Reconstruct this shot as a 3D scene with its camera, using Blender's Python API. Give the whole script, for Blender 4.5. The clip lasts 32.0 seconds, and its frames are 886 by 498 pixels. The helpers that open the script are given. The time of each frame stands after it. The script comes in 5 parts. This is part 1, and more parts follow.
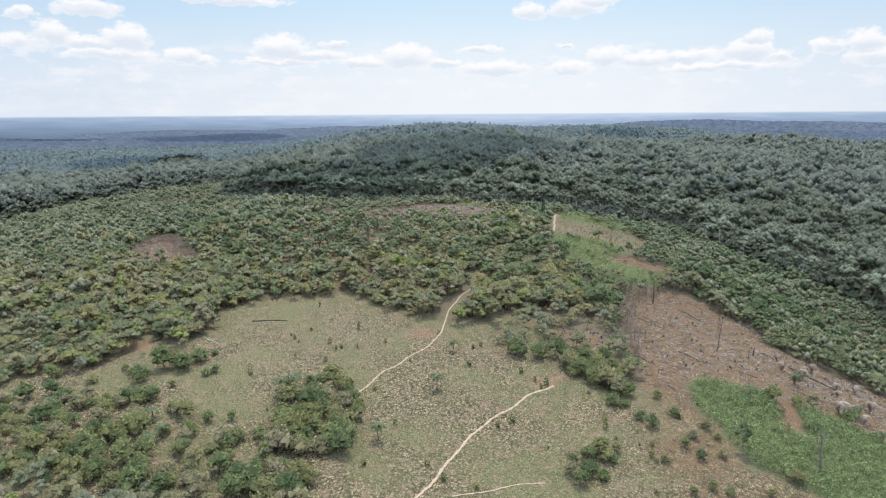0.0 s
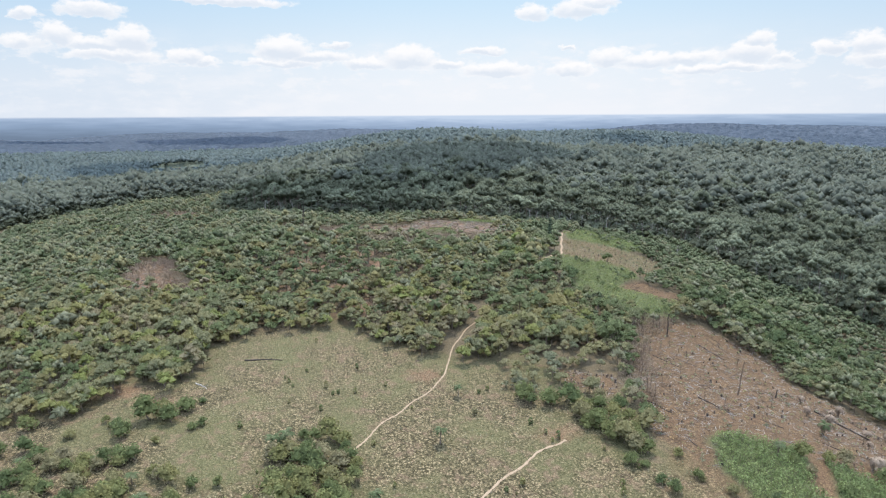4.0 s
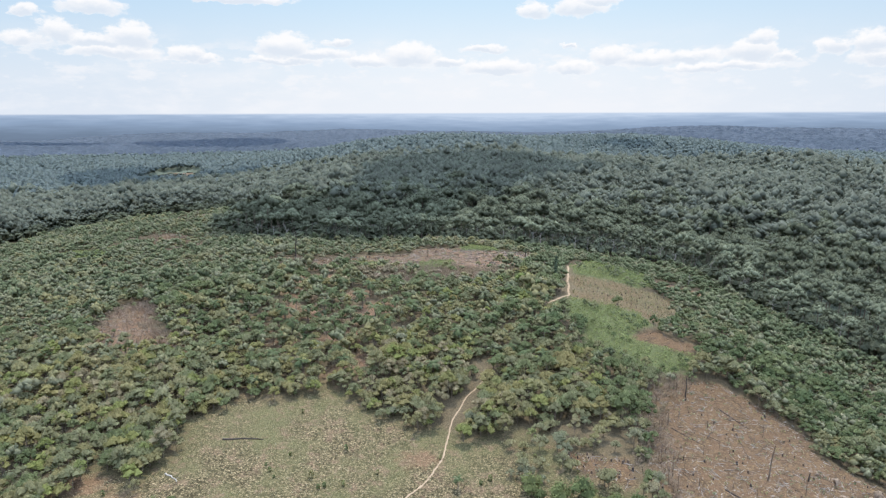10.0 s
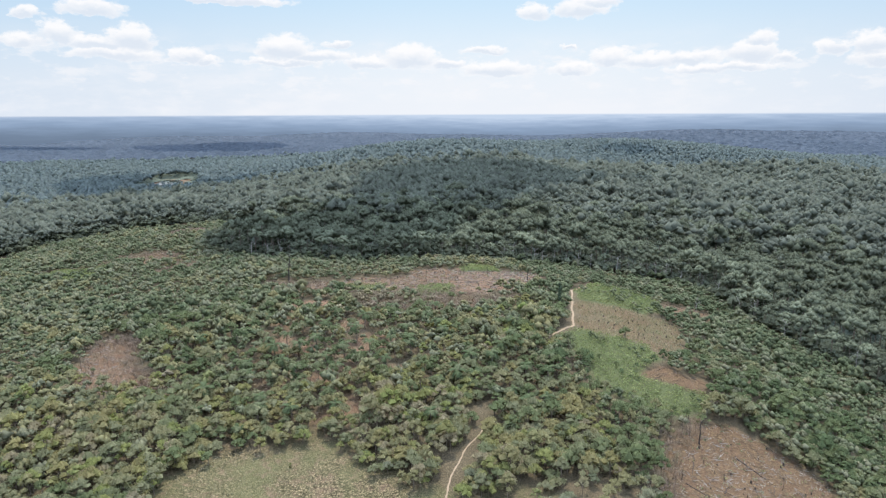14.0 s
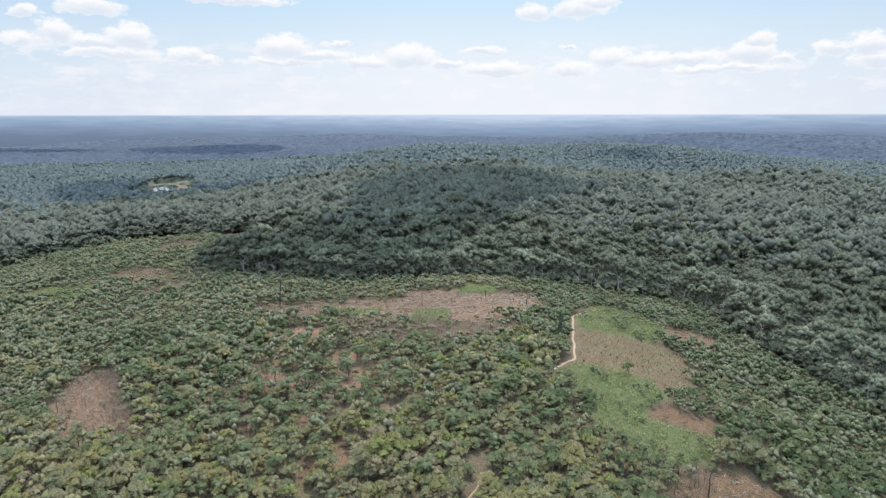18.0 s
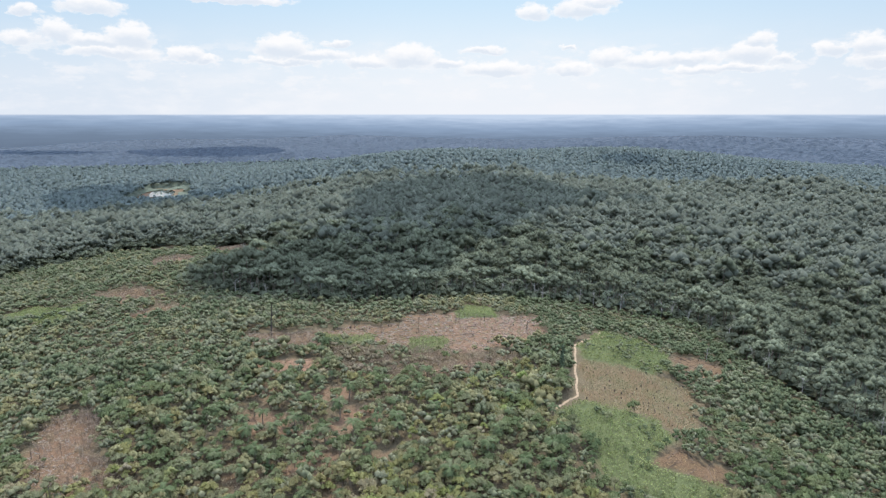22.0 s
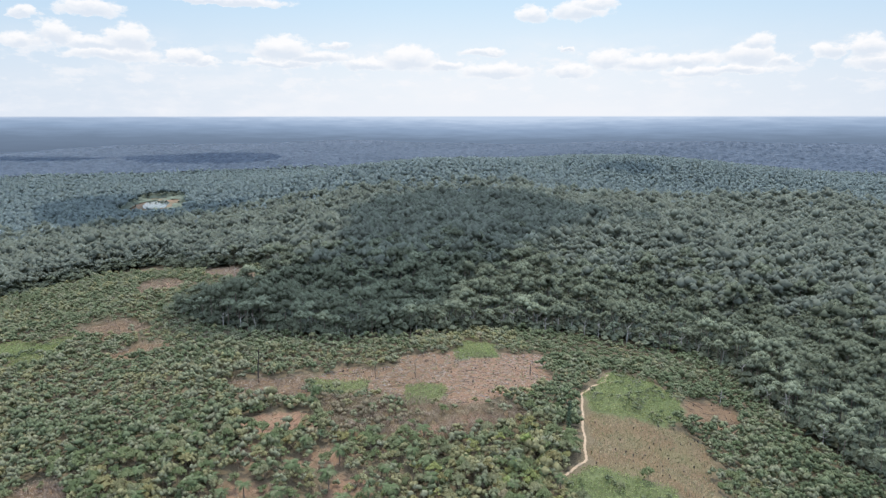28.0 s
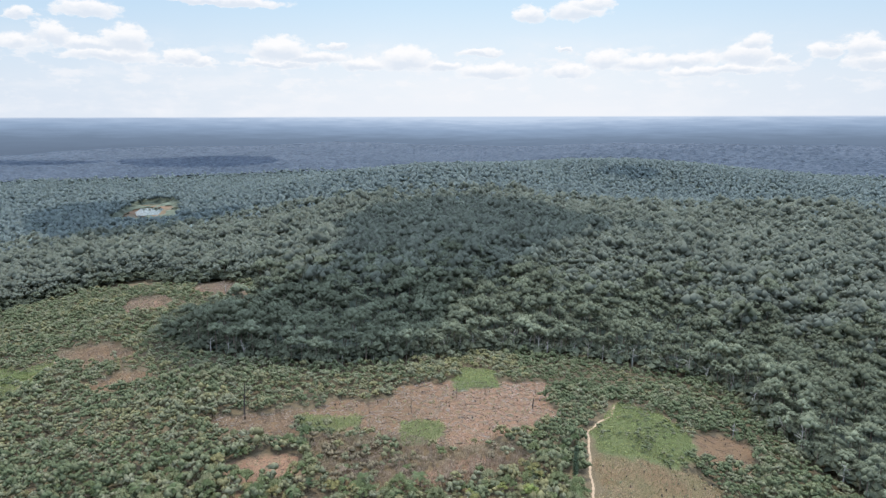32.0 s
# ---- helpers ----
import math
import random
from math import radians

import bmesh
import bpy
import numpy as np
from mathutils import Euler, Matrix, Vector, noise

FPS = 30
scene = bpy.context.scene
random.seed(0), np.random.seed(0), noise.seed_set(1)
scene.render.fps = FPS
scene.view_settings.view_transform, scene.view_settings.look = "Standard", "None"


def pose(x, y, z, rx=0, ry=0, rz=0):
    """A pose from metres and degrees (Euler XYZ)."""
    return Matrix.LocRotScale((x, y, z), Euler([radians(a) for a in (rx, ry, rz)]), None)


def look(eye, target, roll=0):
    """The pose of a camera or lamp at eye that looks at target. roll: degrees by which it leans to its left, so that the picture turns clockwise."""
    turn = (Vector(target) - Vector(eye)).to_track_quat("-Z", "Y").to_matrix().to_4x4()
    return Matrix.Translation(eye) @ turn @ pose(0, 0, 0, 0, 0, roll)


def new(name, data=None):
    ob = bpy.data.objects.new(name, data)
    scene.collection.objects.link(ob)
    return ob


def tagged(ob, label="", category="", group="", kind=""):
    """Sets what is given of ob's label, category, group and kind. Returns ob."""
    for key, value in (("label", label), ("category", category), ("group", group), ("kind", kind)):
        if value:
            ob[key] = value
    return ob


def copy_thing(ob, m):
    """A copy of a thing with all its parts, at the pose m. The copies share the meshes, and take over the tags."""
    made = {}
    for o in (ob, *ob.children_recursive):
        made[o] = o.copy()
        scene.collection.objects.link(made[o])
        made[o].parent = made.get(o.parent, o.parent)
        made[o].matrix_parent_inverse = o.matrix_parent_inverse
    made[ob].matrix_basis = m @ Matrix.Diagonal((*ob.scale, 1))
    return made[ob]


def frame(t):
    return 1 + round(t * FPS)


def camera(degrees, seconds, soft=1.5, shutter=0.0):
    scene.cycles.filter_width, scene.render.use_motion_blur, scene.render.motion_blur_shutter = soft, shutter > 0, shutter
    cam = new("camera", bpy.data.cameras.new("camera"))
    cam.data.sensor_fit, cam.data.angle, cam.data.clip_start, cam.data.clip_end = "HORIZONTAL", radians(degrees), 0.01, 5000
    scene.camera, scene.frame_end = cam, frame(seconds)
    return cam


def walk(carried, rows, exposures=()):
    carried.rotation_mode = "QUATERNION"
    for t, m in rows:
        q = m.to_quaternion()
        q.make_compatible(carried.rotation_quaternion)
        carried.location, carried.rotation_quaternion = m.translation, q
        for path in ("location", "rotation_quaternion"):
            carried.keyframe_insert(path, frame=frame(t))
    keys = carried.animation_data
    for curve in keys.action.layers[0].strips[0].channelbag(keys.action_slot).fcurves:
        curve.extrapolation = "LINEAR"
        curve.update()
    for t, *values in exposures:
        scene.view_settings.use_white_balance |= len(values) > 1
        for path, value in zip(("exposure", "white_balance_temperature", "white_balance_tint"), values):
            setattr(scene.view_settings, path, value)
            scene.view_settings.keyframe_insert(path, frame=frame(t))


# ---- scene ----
cam = camera(71.2, 32.0, soft=1.2)
PATH = [
    (0, pose(0.00, -241.00, 80.00, 77.673, 0.399, -0.231)),
    (1, pose(-0.60, -236.47, 82.35, 77.529, 0.381, -0.160)),
    (2, pose(-0.84, -232.55, 84.51, 77.629, 0.388, -0.141)),
    (3, pose(-0.74, -228.78, 86.53, 77.835, 0.351, -0.083)),
    (6, pose(-0.36, -217.12, 96.11, 77.595, 0.300, 0.009)),
    (9, pose(-0.03, -203.67, 104.87, 77.560, 0.174, 0.056)),
    (13, pose(0.78, -185.57, 114.96, 77.693, 0.272, 0.077)),
    (19, pose(2.78, -161.51, 132.13, 77.720, 0.061, -0.022)),
    (23, pose(4.07, -144.84, 143.87, 77.693, 0.004, -0.016)),
    (28, pose(4.48, -122.93, 157.77, 77.860, 0.038, -0.110)),
    (32, pose(5.00, -100.49, 167.90, 77.889, 0.132, -0.306)),
]
walk(cam, PATH)

# ------------------------------------------------------------------ sky, sun
SUN_ELEV, SUN_AZ = 67.0, 8.0       # degrees; azimuth from +y towards +x
sun_dir = Vector((math.sin(radians(SUN_AZ)) * math.cos(radians(SUN_ELEV)),
                  math.cos(radians(SUN_AZ)) * math.cos(radians(SUN_ELEV)),
                  math.sin(radians(SUN_ELEV))))
sun = new("sun", bpy.data.lights.new("sun", "SUN"))
sun.data.energy, sun.data.angle, sun.data.color = 3.5, radians(0.6), (1.0, 0.93, 0.83)
sun.matrix_world = look((0, 0, 500), Vector((0, 0, 500)) - sun_dir)
scene.view_settings.exposure = 0.74


class Nodes:
    """Short hand for node trees."""

    def __init__(self, tree):
        self.tree = tree
        tree.nodes.clear()

    def add(self, kind, props=None, **ins):
        n = self.tree.nodes.new(kind)
        for k, v in (props or {}).items():
            setattr(n, k, v)
        for k, v in ins.items():
            key = int(k[1:]) if k[0] == "i" and k[1:].isdigit() else k.replace("_", " ")
            self.put(n.inputs[key], v)
        return n

    def put(self, socket, v):
        if hasattr(v, "links"):
            self.tree.links.new(v, socket)
        else:
            socket.default_value = v

    def math(self, op, a, b=0.0, c=0.0, clamp=False):
        n = self.tree.nodes.new("ShaderNodeMath")
        n.operation, n.use_clamp = op, clamp
        for s, v in zip(n.inputs, (a, b, c)):
            self.put(s, v)
        return n.outputs[0]

    def ramp(self, fac, stops, smooth=False):
        n = self.tree.nodes.new("ShaderNodeValToRGB")
        e = n.color_ramp.elements
        whole = [(p, (*c, 1) if isinstance(c, tuple) else (c, c, c, 1)) for p, c in stops]
        e[0].position, e[0].color = whole[0]
        e[1].position, e[1].color = whole[-1]
        for p, c in whole[1:-1]:
            e.new(p).color = c
        if smooth:
            n.color_ramp.interpolation = "EASE"
        self.put(n.inputs[0], fac)
        return n.outputs[0]

    def mix(self, fac, a, b, mode="MIX"):
        n = self.tree.nodes.new("ShaderNodeMix")
        n.data_type, n.blend_type = "RGBA", mode
        self.put(n.inputs[0], fac)
        for s, v in ((n.inputs[6], a), (n.inputs[7], b)):
            self.put(s, (*v, 1) if isinstance(v, tuple) and len(v) == 3 else v)
        return n.outputs[2]

    def noise(self, vec, scale, detail=3.0, rough=0.55, distort=0.0):
        n = self.tree.nodes.new("ShaderNodeTexNoise")
        if vec is not None:
            self.put(n.inputs["Vector"], vec)
        for k, v in (("Scale", scale), ("Detail", detail), ("Roughness", rough), ("Distortion", distort)):
            n.inputs[k].default_value = v
        return n.outputs["Fac"]


# Cumulus heads above the horizon: bearing, elevation, half width, half height (degrees).
CLOUDS_LEFT = [(-32.70, 7.42, 1.31, 0.61), (-28.28, 7.95, 2.87, 0.95), (-32.96, 5.37, 1.76, 0.83), (-30.74, 5.98, 1.61, 1.37), (-28.16, 5.50, 2.91, 0.76),
               (-25.76, 5.82, 2.02, 1.55), (-27.07, 4.71, 3.97, 0.78), (-21.69, 4.67, 1.52, 0.93), (-20.18, 4.40, 1.66, 0.59), (-18.27, 9.18, 6.10, 0.62),
               (-13.71, 5.41, 2.66, 1.44), (-11.11, 4.90, 3.62, 0.73), (-9.13, 5.86, 1.52, 0.49), (-14.00, 4.39, 4.14, 0.61), (-6.72, 4.37, 2.48, 0.74),
               (-2.97, 4.72, 2.81, 1.55), (0.29, 4.24, 1.89, 0.62)]
CLOUDS_RIGHT = [(4.81, 3.73, 3.75, 1.00), (3.79, 5.41, 2.49, 0.49), (7.82, 8.32, 1.70, 1.00), (11.97, 8.56, 2.66, 1.05), (13.35, 9.09, 1.75, 0.69),
               (11.23, 3.65, 2.42, 0.86), (14.53, 4.53, 2.06, 1.21), (11.14, 5.67, 0.72, 0.36), (17.78, 4.21, 2.85, 0.95), (20.89, 4.35, 2.74, 0.82),
               (21.84, 3.43, 3.25, 0.58), (25.51, 4.62, 2.29, 1.40), (26.22, 5.65, 1.25, 0.88), (27.95, 4.09, 1.22, 0.66), (24.79, 3.56, 3.11, 0.57),
               (30.84, 4.66, 1.11, 1.07), (33.40, 4.77, 1.74, 1.30), (34.20, 3.81, 2.15, 0.83)]

world = bpy.data.worlds.new("sky")
scene.world = world
world.use_nodes = True
w = Nodes(world.node_tree)
sky = w.add("ShaderNodeTexSky", dict(sky_type="NISHITA", sun_disc=False, sun_elevation=radians(SUN_ELEV),
                                     sun_rotation=radians(SUN_AZ), altitude=100, air_density=1.0, dust_density=2.5,
                                     ozone_density=1.2)).outputs[0]
direction = w.add("ShaderNodeTexCoord").outputs["Generated"]
sep = w.add("ShaderNodeSeparateXYZ", i0=direction)
bear = w.math("MULTIPLY", w.math("ARCTAN2", sep.outputs[0], sep.outputs[1]), 57.2958)
elev = w.math("MULTIPLY", w.math("ARCSINE", sep.outputs[2]), 57.2958)
flat = w.add("ShaderNodeCombineXYZ", i0=bear, i1=w.math("MULTIPLY", elev, 1.5), i2=0.0).outputs[0]
wob1 = w.math("SUBTRACT", w.noise(flat, 0.55, 6, 0.6), 0.5)
wob2 = w.math("SUBTRACT", w.noise(w.add("ShaderNodeVectorMath", i0=flat, i1=(31.0, 7.0, 0.0)).outputs[0], 0.55, 6, 0.6), 0.5)
fine = w.noise(flat, 1.5, 7, 0.62)
cb = w.math("MULTIPLY_ADD", wob1, 3.2, bear)
ce = w.math("MULTIPLY_ADD", wob2, 1.3, elev)
heads = under = None
for b0, e0, hb, he in CLOUDS_LEFT + CLOUDS_RIGHT:
    db = w.math("MULTIPLY", w.math("SUBTRACT", cb, b0), 1 / hb)
    de = w.math("MULTIPLY", w.math("SUBTRACT", ce, e0), 1 / he)
    # Flat bases: below the middle the head ends sooner.
    low = w.math("MULTIPLY", w.math("MINIMUM", de, 0.0), 0.7)
    de2 = w.math("ADD", de, low)
    d = w.math("SUBTRACT", 1.0, w.math("ADD", w.math("MULTIPLY", db, db), w.math("MULTIPLY", de2, de2)))
    heads = d if heads is None else w.math("SMOOTH_MAX", heads, d, 0.25)
    s = w.math("MULTIPLY", w.math("MAXIMUM", d, 0.0), w.math("MULTIPLY_ADD", de, -0.55, 0.25, clamp=True))
    under = s if under is None else w.math("MAXIMUM", under, s)
body = w.math("MULTIPLY_ADD", w.math("SUBTRACT", fine, 0.5), 1.3, heads)
cover = w.add("ShaderNodeMapRange", dict(interpolation_type="SMOOTHSTEP"), i0=body, i1=-0.12, i2=0.6, i3=0.0, i4=0.9).outputs[0]
# Thin veils of distant cloud low over the horizon, and open cumulus higher up all round.
veil = w.add("ShaderNodeMapRange", dict(interpolation_type="SMOOTHSTEP"),
             i0=w.noise(w.add("ShaderNodeCombineXYZ", i0=bear, i1=w.math("MULTIPLY", elev, 3.0), i2=3.0).outputs[0], 0.16, 6, 0.62),
             i1=0.42, i2=0.7, i3=0.0, i4=0.75).outputs[0]
veil = w.math("MULTIPLY", veil, w.add("ShaderNodeMapRange", i0=elev, i1=1.0, i2=7.5, i3=1.0, i4=0.0).outputs[0])
high = w.add("ShaderNodeMapRange", dict(interpolation_type="SMOOTHSTEP"),
             i0=w.noise(direction, 3.5, 7, 0.6), i1=0.55, i2=0.68, i3=0.0, i4=0.9).outputs[0]
high = w.math("MULTIPLY", high, w.add("ShaderNodeMapRange", i0=elev, i1=15.0, i2=22.0, i3=0.0, i4=1.0).outputs[0])
hazy = w.ramp(w.math("MULTIPLY", elev, 1 / 30.0, clamp=True),
              [(0.0, (8.6, 9.0, 9.7)), (0.10, (8.3, 8.95, 9.75)), (0.2, (7.4, 8.6, 9.75)), (0.34, (5.8, 7.9, 9.8)), (0.6, (18.5, 21.5, 27.0)), (1.0, (31.0, 36.0, 46.0))])
air = w.mix(w.ramp(w.math("MULTIPLY", elev, 1 / 40.0, clamp=True), [(0.0, 0.97), (0.3, 0.92), (1.0, 0.85)]), sky, hazy)
# Haze is whitest towards the sun's side.
glow = w.add("ShaderNodeMapRange", dict(interpolation_type="SMOOTHSTEP"), i0=w.math("ABSOLUTE", w.math("SUBTRACT", bear, 5.0)), i1=4.0, i2=40.0, i3=1.02, i4=0.92).outputs[0]
air = w.mix(1.0, air, w.add("ShaderNodeCombineColor", i0=w.math("POWER", glow, 1.5), i1=glow, i2=w.math("POWER", glow, 0.5)).outputs[0], "MULTIPLY")
white = w.mix(w.math("MULTIPLY", under, 3.6, clamp=True), (10.0, 9.9, 10.0), (7.5, 8.1, 9.0))
puffs = w.add("ShaderNodeMapRange", dict(interpolation_type="SMOOTHSTEP"),
              i0=w.noise(w.add("ShaderNodeCombineXYZ", i0=bear, i1=w.math("MULTIPLY", elev, 2.4), i2=9.0).outputs[0], 0.42, 6, 0.6), i1=0.5, i2=0.66, i3=0.0, i4=0.6).outputs[0]
puffs = w.math("MULTIPLY", puffs, w.ramp(w.math("MULTIPLY", elev, 1 / 8.0, clamp=True), [(0.0, 0.0), (0.12, 0.15), (0.28, 0.85), (0.6, 1.0), (0.8, 0.0)]))
air = w.mix(veil, air, (8.9, 9.1, 9.6))
air = w.mix(puffs, air, (9.4, 9.4, 9.7))
air = w.mix(cover, air, white)
air = w.mix(high, air, (34.0, 36.5, 42.0))
# The far plain between the end of the ground and the horizon: a painted backdrop of hazy forest in long ridges.
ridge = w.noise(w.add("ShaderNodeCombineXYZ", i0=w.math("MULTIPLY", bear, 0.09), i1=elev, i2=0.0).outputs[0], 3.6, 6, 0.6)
# Painted haze: the colour pales towards the horizon and the sun's bearing.
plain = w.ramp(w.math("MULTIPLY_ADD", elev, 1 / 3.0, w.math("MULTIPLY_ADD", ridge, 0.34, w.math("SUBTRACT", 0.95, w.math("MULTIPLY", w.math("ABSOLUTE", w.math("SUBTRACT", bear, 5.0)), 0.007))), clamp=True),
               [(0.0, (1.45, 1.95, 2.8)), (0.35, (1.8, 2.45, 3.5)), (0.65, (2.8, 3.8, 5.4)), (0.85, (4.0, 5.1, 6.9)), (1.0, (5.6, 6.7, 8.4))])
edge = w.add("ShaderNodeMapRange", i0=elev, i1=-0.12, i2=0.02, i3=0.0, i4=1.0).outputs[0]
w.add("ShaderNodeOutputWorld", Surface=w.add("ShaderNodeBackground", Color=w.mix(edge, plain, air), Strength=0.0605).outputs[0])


# ------------------------------------------------------------------ materials
def material(name):
    m = bpy.data.materials.new(name)
    m.use_nodes = True
    return m, Nodes(m.node_tree)


def finish(n, color, rough=0.9, spec=0.2, bump=None, strength=0.4, dist=0.1, thin=0.0):
    b = n.add("ShaderNodeBsdfPrincipled", Base_Color=color, Roughness=rough, Specular_IOR_Level=spec)
    if bump is not None:
        n.put(b.inputs["Normal"], n.add("ShaderNodeBump", Height=bump, Strength=strength, Distance=dist).outputs[0])
    out = b.outputs[0]
    if thin:
        t = n.add("ShaderNodeBsdfTranslucent", Color=color)
        out = n.add("ShaderNodeMixShader", i0=thin, i1=out, i2=t.outputs[0]).outputs[0]
    n.add("ShaderNodeOutputMaterial", Surface=out)


def leaf_material(name, stops, thin=0.3, single=False, spread=0.45, bumpy=0.0, grain=1.3, mottle=1.0):
    """Leaves: one hue per plant, lighter and darker sprays within it."""
    m, n = material(name)
    each = n.add("ShaderNodeObjectInfo").outputs["Random"] if single else n.add("ShaderNodeAttribute", dict(attribute_name="tint")).outputs["Fac"]
    geo = n.add("ShaderNodeNewGeometry")
    col = n.ramp(each, stops)
    light = n.math("MULTIPLY_ADD", geo.outputs["Random Per Island"], spread, 1.0 - spread * 0.55)
    speck = n.noise(geo.outputs["Position"], grain, 4, 0.7)
    light = n.math("MULTIPLY", light, n.math("MULTIPLY_ADD", speck, mottle, 1.0 - mottle / 2))
    col = n.mix(1.0, col, n.add("ShaderNodeCombineColor", i0=light, i1=light, i2=light).outputs[0], "MULTIPLY")
    finish(n, col, 0.8, 0.08, thin=thin, bump=n.noise(geo.outputs["Position"], grain * 0.7, 5, 0.7) if bumpy else None, strength=bumpy, dist=1.5 / grain)
    return m


LEAF_TREE = leaf_material("leaf_secondary", [(0.0, (0.108, 0.132, 0.074)), (0.22, (0.144, 0.164, 0.092)), (0.45, (0.190, 0.196, 0.130)), (0.62, (0.194, 0.191, 0.104)),
                                            (0.84, (0.222, 0.210, 0.108)), (0.9, (0.246, 0.216, 0.149)), (0.95, (0.175, 0.216, 0.071)), (1.0, (0.185, 0.158, 0.105))], thin=0.5, spread=0.35, grain=1.8)
LEAF_YOUNG = leaf_material("leaf_young_woodland", [(0.0, (0.085, 0.113, 0.054)), (0.3, (0.123, 0.145, 0.069)), (0.55, (0.171, 0.174, 0.099)), (0.75, (0.207, 0.185, 0.085)),
                                                  (0.9, (0.178, 0.201, 0.069)), (1.0, (0.247, 0.196, 0.144))], thin=0.45, spread=0.42, grain=2.2)
LEAF_SINGLE = leaf_material("leaf_pasture", [(0.0, (0.079, 0.104, 0.045)), (0.35, (0.115, 0.135, 0.056)), (0.7, (0.162, 0.158, 0.065)), (1.0, (0.183, 0.162, 0.097))], single=True, thin=0.38, spread=0.45, grain=2.2)
LEAF_FOREST = leaf_material("leaf_forest", [(0.0, (0.086, 0.097, 0.066)), (0.3, (0.108, 0.122, 0.083)), (0.55, (0.132, 0.149, 0.102)), (0.8, (0.154, 0.173, 0.119)),
                                           (0.93, (0.166, 0.187, 0.128)), (1.0, (0.206, 0.232, 0.159))], thin=0.5, spread=0.25, bumpy=0.3)
# Bluer than the near forest: a first step of aerial haze in the colour.
LEAF_HILL_HAZED = leaf_material("leaf_hill_forest_hazed", [(0.0, (0.114, 0.127, 0.101)), (0.3, (0.133, 0.149, 0.119)), (0.6, (0.150, 0.168, 0.133)), (0.85, (0.168, 0.188, 0.150)),
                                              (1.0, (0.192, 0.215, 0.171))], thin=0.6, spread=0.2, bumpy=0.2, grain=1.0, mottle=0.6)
# Distant crowns carry more blue: haze painted into their leaf colour.
LEAF_DISTANT_HAZED = leaf_material("leaf_distant_forest_hazed", [(0.0, (0.097, 0.122, 0.120)), (0.5, (0.111, 0.139, 0.133)), (1.0, (0.131, 0.158, 0.143))], thin=0.45, spread=0.12, bumpy=0.2, grain=0.5, mottle=0.4)
# The far sheet is bluest; its colour holds the haze of kilometres of air.
LEAF_FAR_HAZED = leaf_material("leaf_far_plain_hazed", [(0.0, (0.028, 0.040, 0.054)), (0.5, (0.034, 0.046, 0.061)), (1.0, (0.041, 0.053, 0.069))], thin=0.0, spread=0.0, bumpy=0.4, grain=0.06)
# Lower canopy leaves, darkened in colour to give the shade between crowns.
LEAF_UNDER_SHADE = leaf_material("leaf_understorey_shade", [(0.0, (0.073, 0.090, 0.068)), (1.0, (0.103, 0.120, 0.088))], thin=0.2, spread=0.0, bumpy=0.6, grain=0.35)
LEAF_HERB = leaf_material("leaf_field_herb", [(0.0, (0.115, 0.148, 0.062)), (0.5, (0.165, 0.194, 0.08)), (1.0, (0.225, 0.24, 0.105))], spread=0.6, thin=0.4)
LEAF_PALM = leaf_material("leaf_palm", [(0.0, (0.045, 0.062, 0.028)), (0.6, (0.065, 0.085, 0.04)), (1.0, (0.09, 0.1, 0.055))], single=True, thin=0.15)
LEAF_DEAD = leaf_material("leaf_dead_palm", [(0.0, (0.16, 0.12, 0.09)), (1.0, (0.26, 0.21, 0.16))], single=True)
LEAF_CROP = leaf_material("leaf_crop", [(0.0, (0.1, 0.135, 0.058)), (0.5, (0.14, 0.175, 0.075)), (1.0, (0.185, 0.212, 0.092))], spread=0.55, thin=0.35)
LEAF_DRY = leaf_material("leaf_dry_brush", [(0.0, (0.162, 0.122, 0.094)), (0.5, (0.218, 0.171, 0.129)), (1.0, (0.199, 0.176, 0.109))], spread=0.6, thin=0.15)
GRASS = leaf_material("grass_tussock", [(0.0, (0.14, 0.145, 0.075)), (0.35, (0.25, 0.225, 0.135)), (1.0, (0.4, 0.345, 0.235))], spread=0.5, thin=0.25)


def wood_material(name, a, b, scale=2.0):
    m, n = material(name)
    p = n.add("ShaderNodeNewGeometry").outputs["Position"]
    g = n.noise(p, scale, 5, 0.7)
    finish(n, n.mix(g, a, b), 0.9, 0.15, bump=g, strength=0.5, dist=0.05)
    return m


BARK = wood_material("bark_brown", (0.07, 0.055, 0.042), (0.17, 0.14, 0.11))
BARK_PALE = wood_material("bark_bleached", (0.16, 0.15, 0.14), (0.36, 0.34, 0.31))
BARK_GREY = wood_material("weathered_grey_wood", (0.12, 0.112, 0.1), (0.34, 0.32, 0.29))
CHAR = wood_material("charred_wood", (0.015, 0.013, 0.012), (0.07, 0.058, 0.05))
CHAR_BROWN = wood_material("scorched_wood", (0.05, 0.038, 0.03), (0.16, 0.12, 0.09))


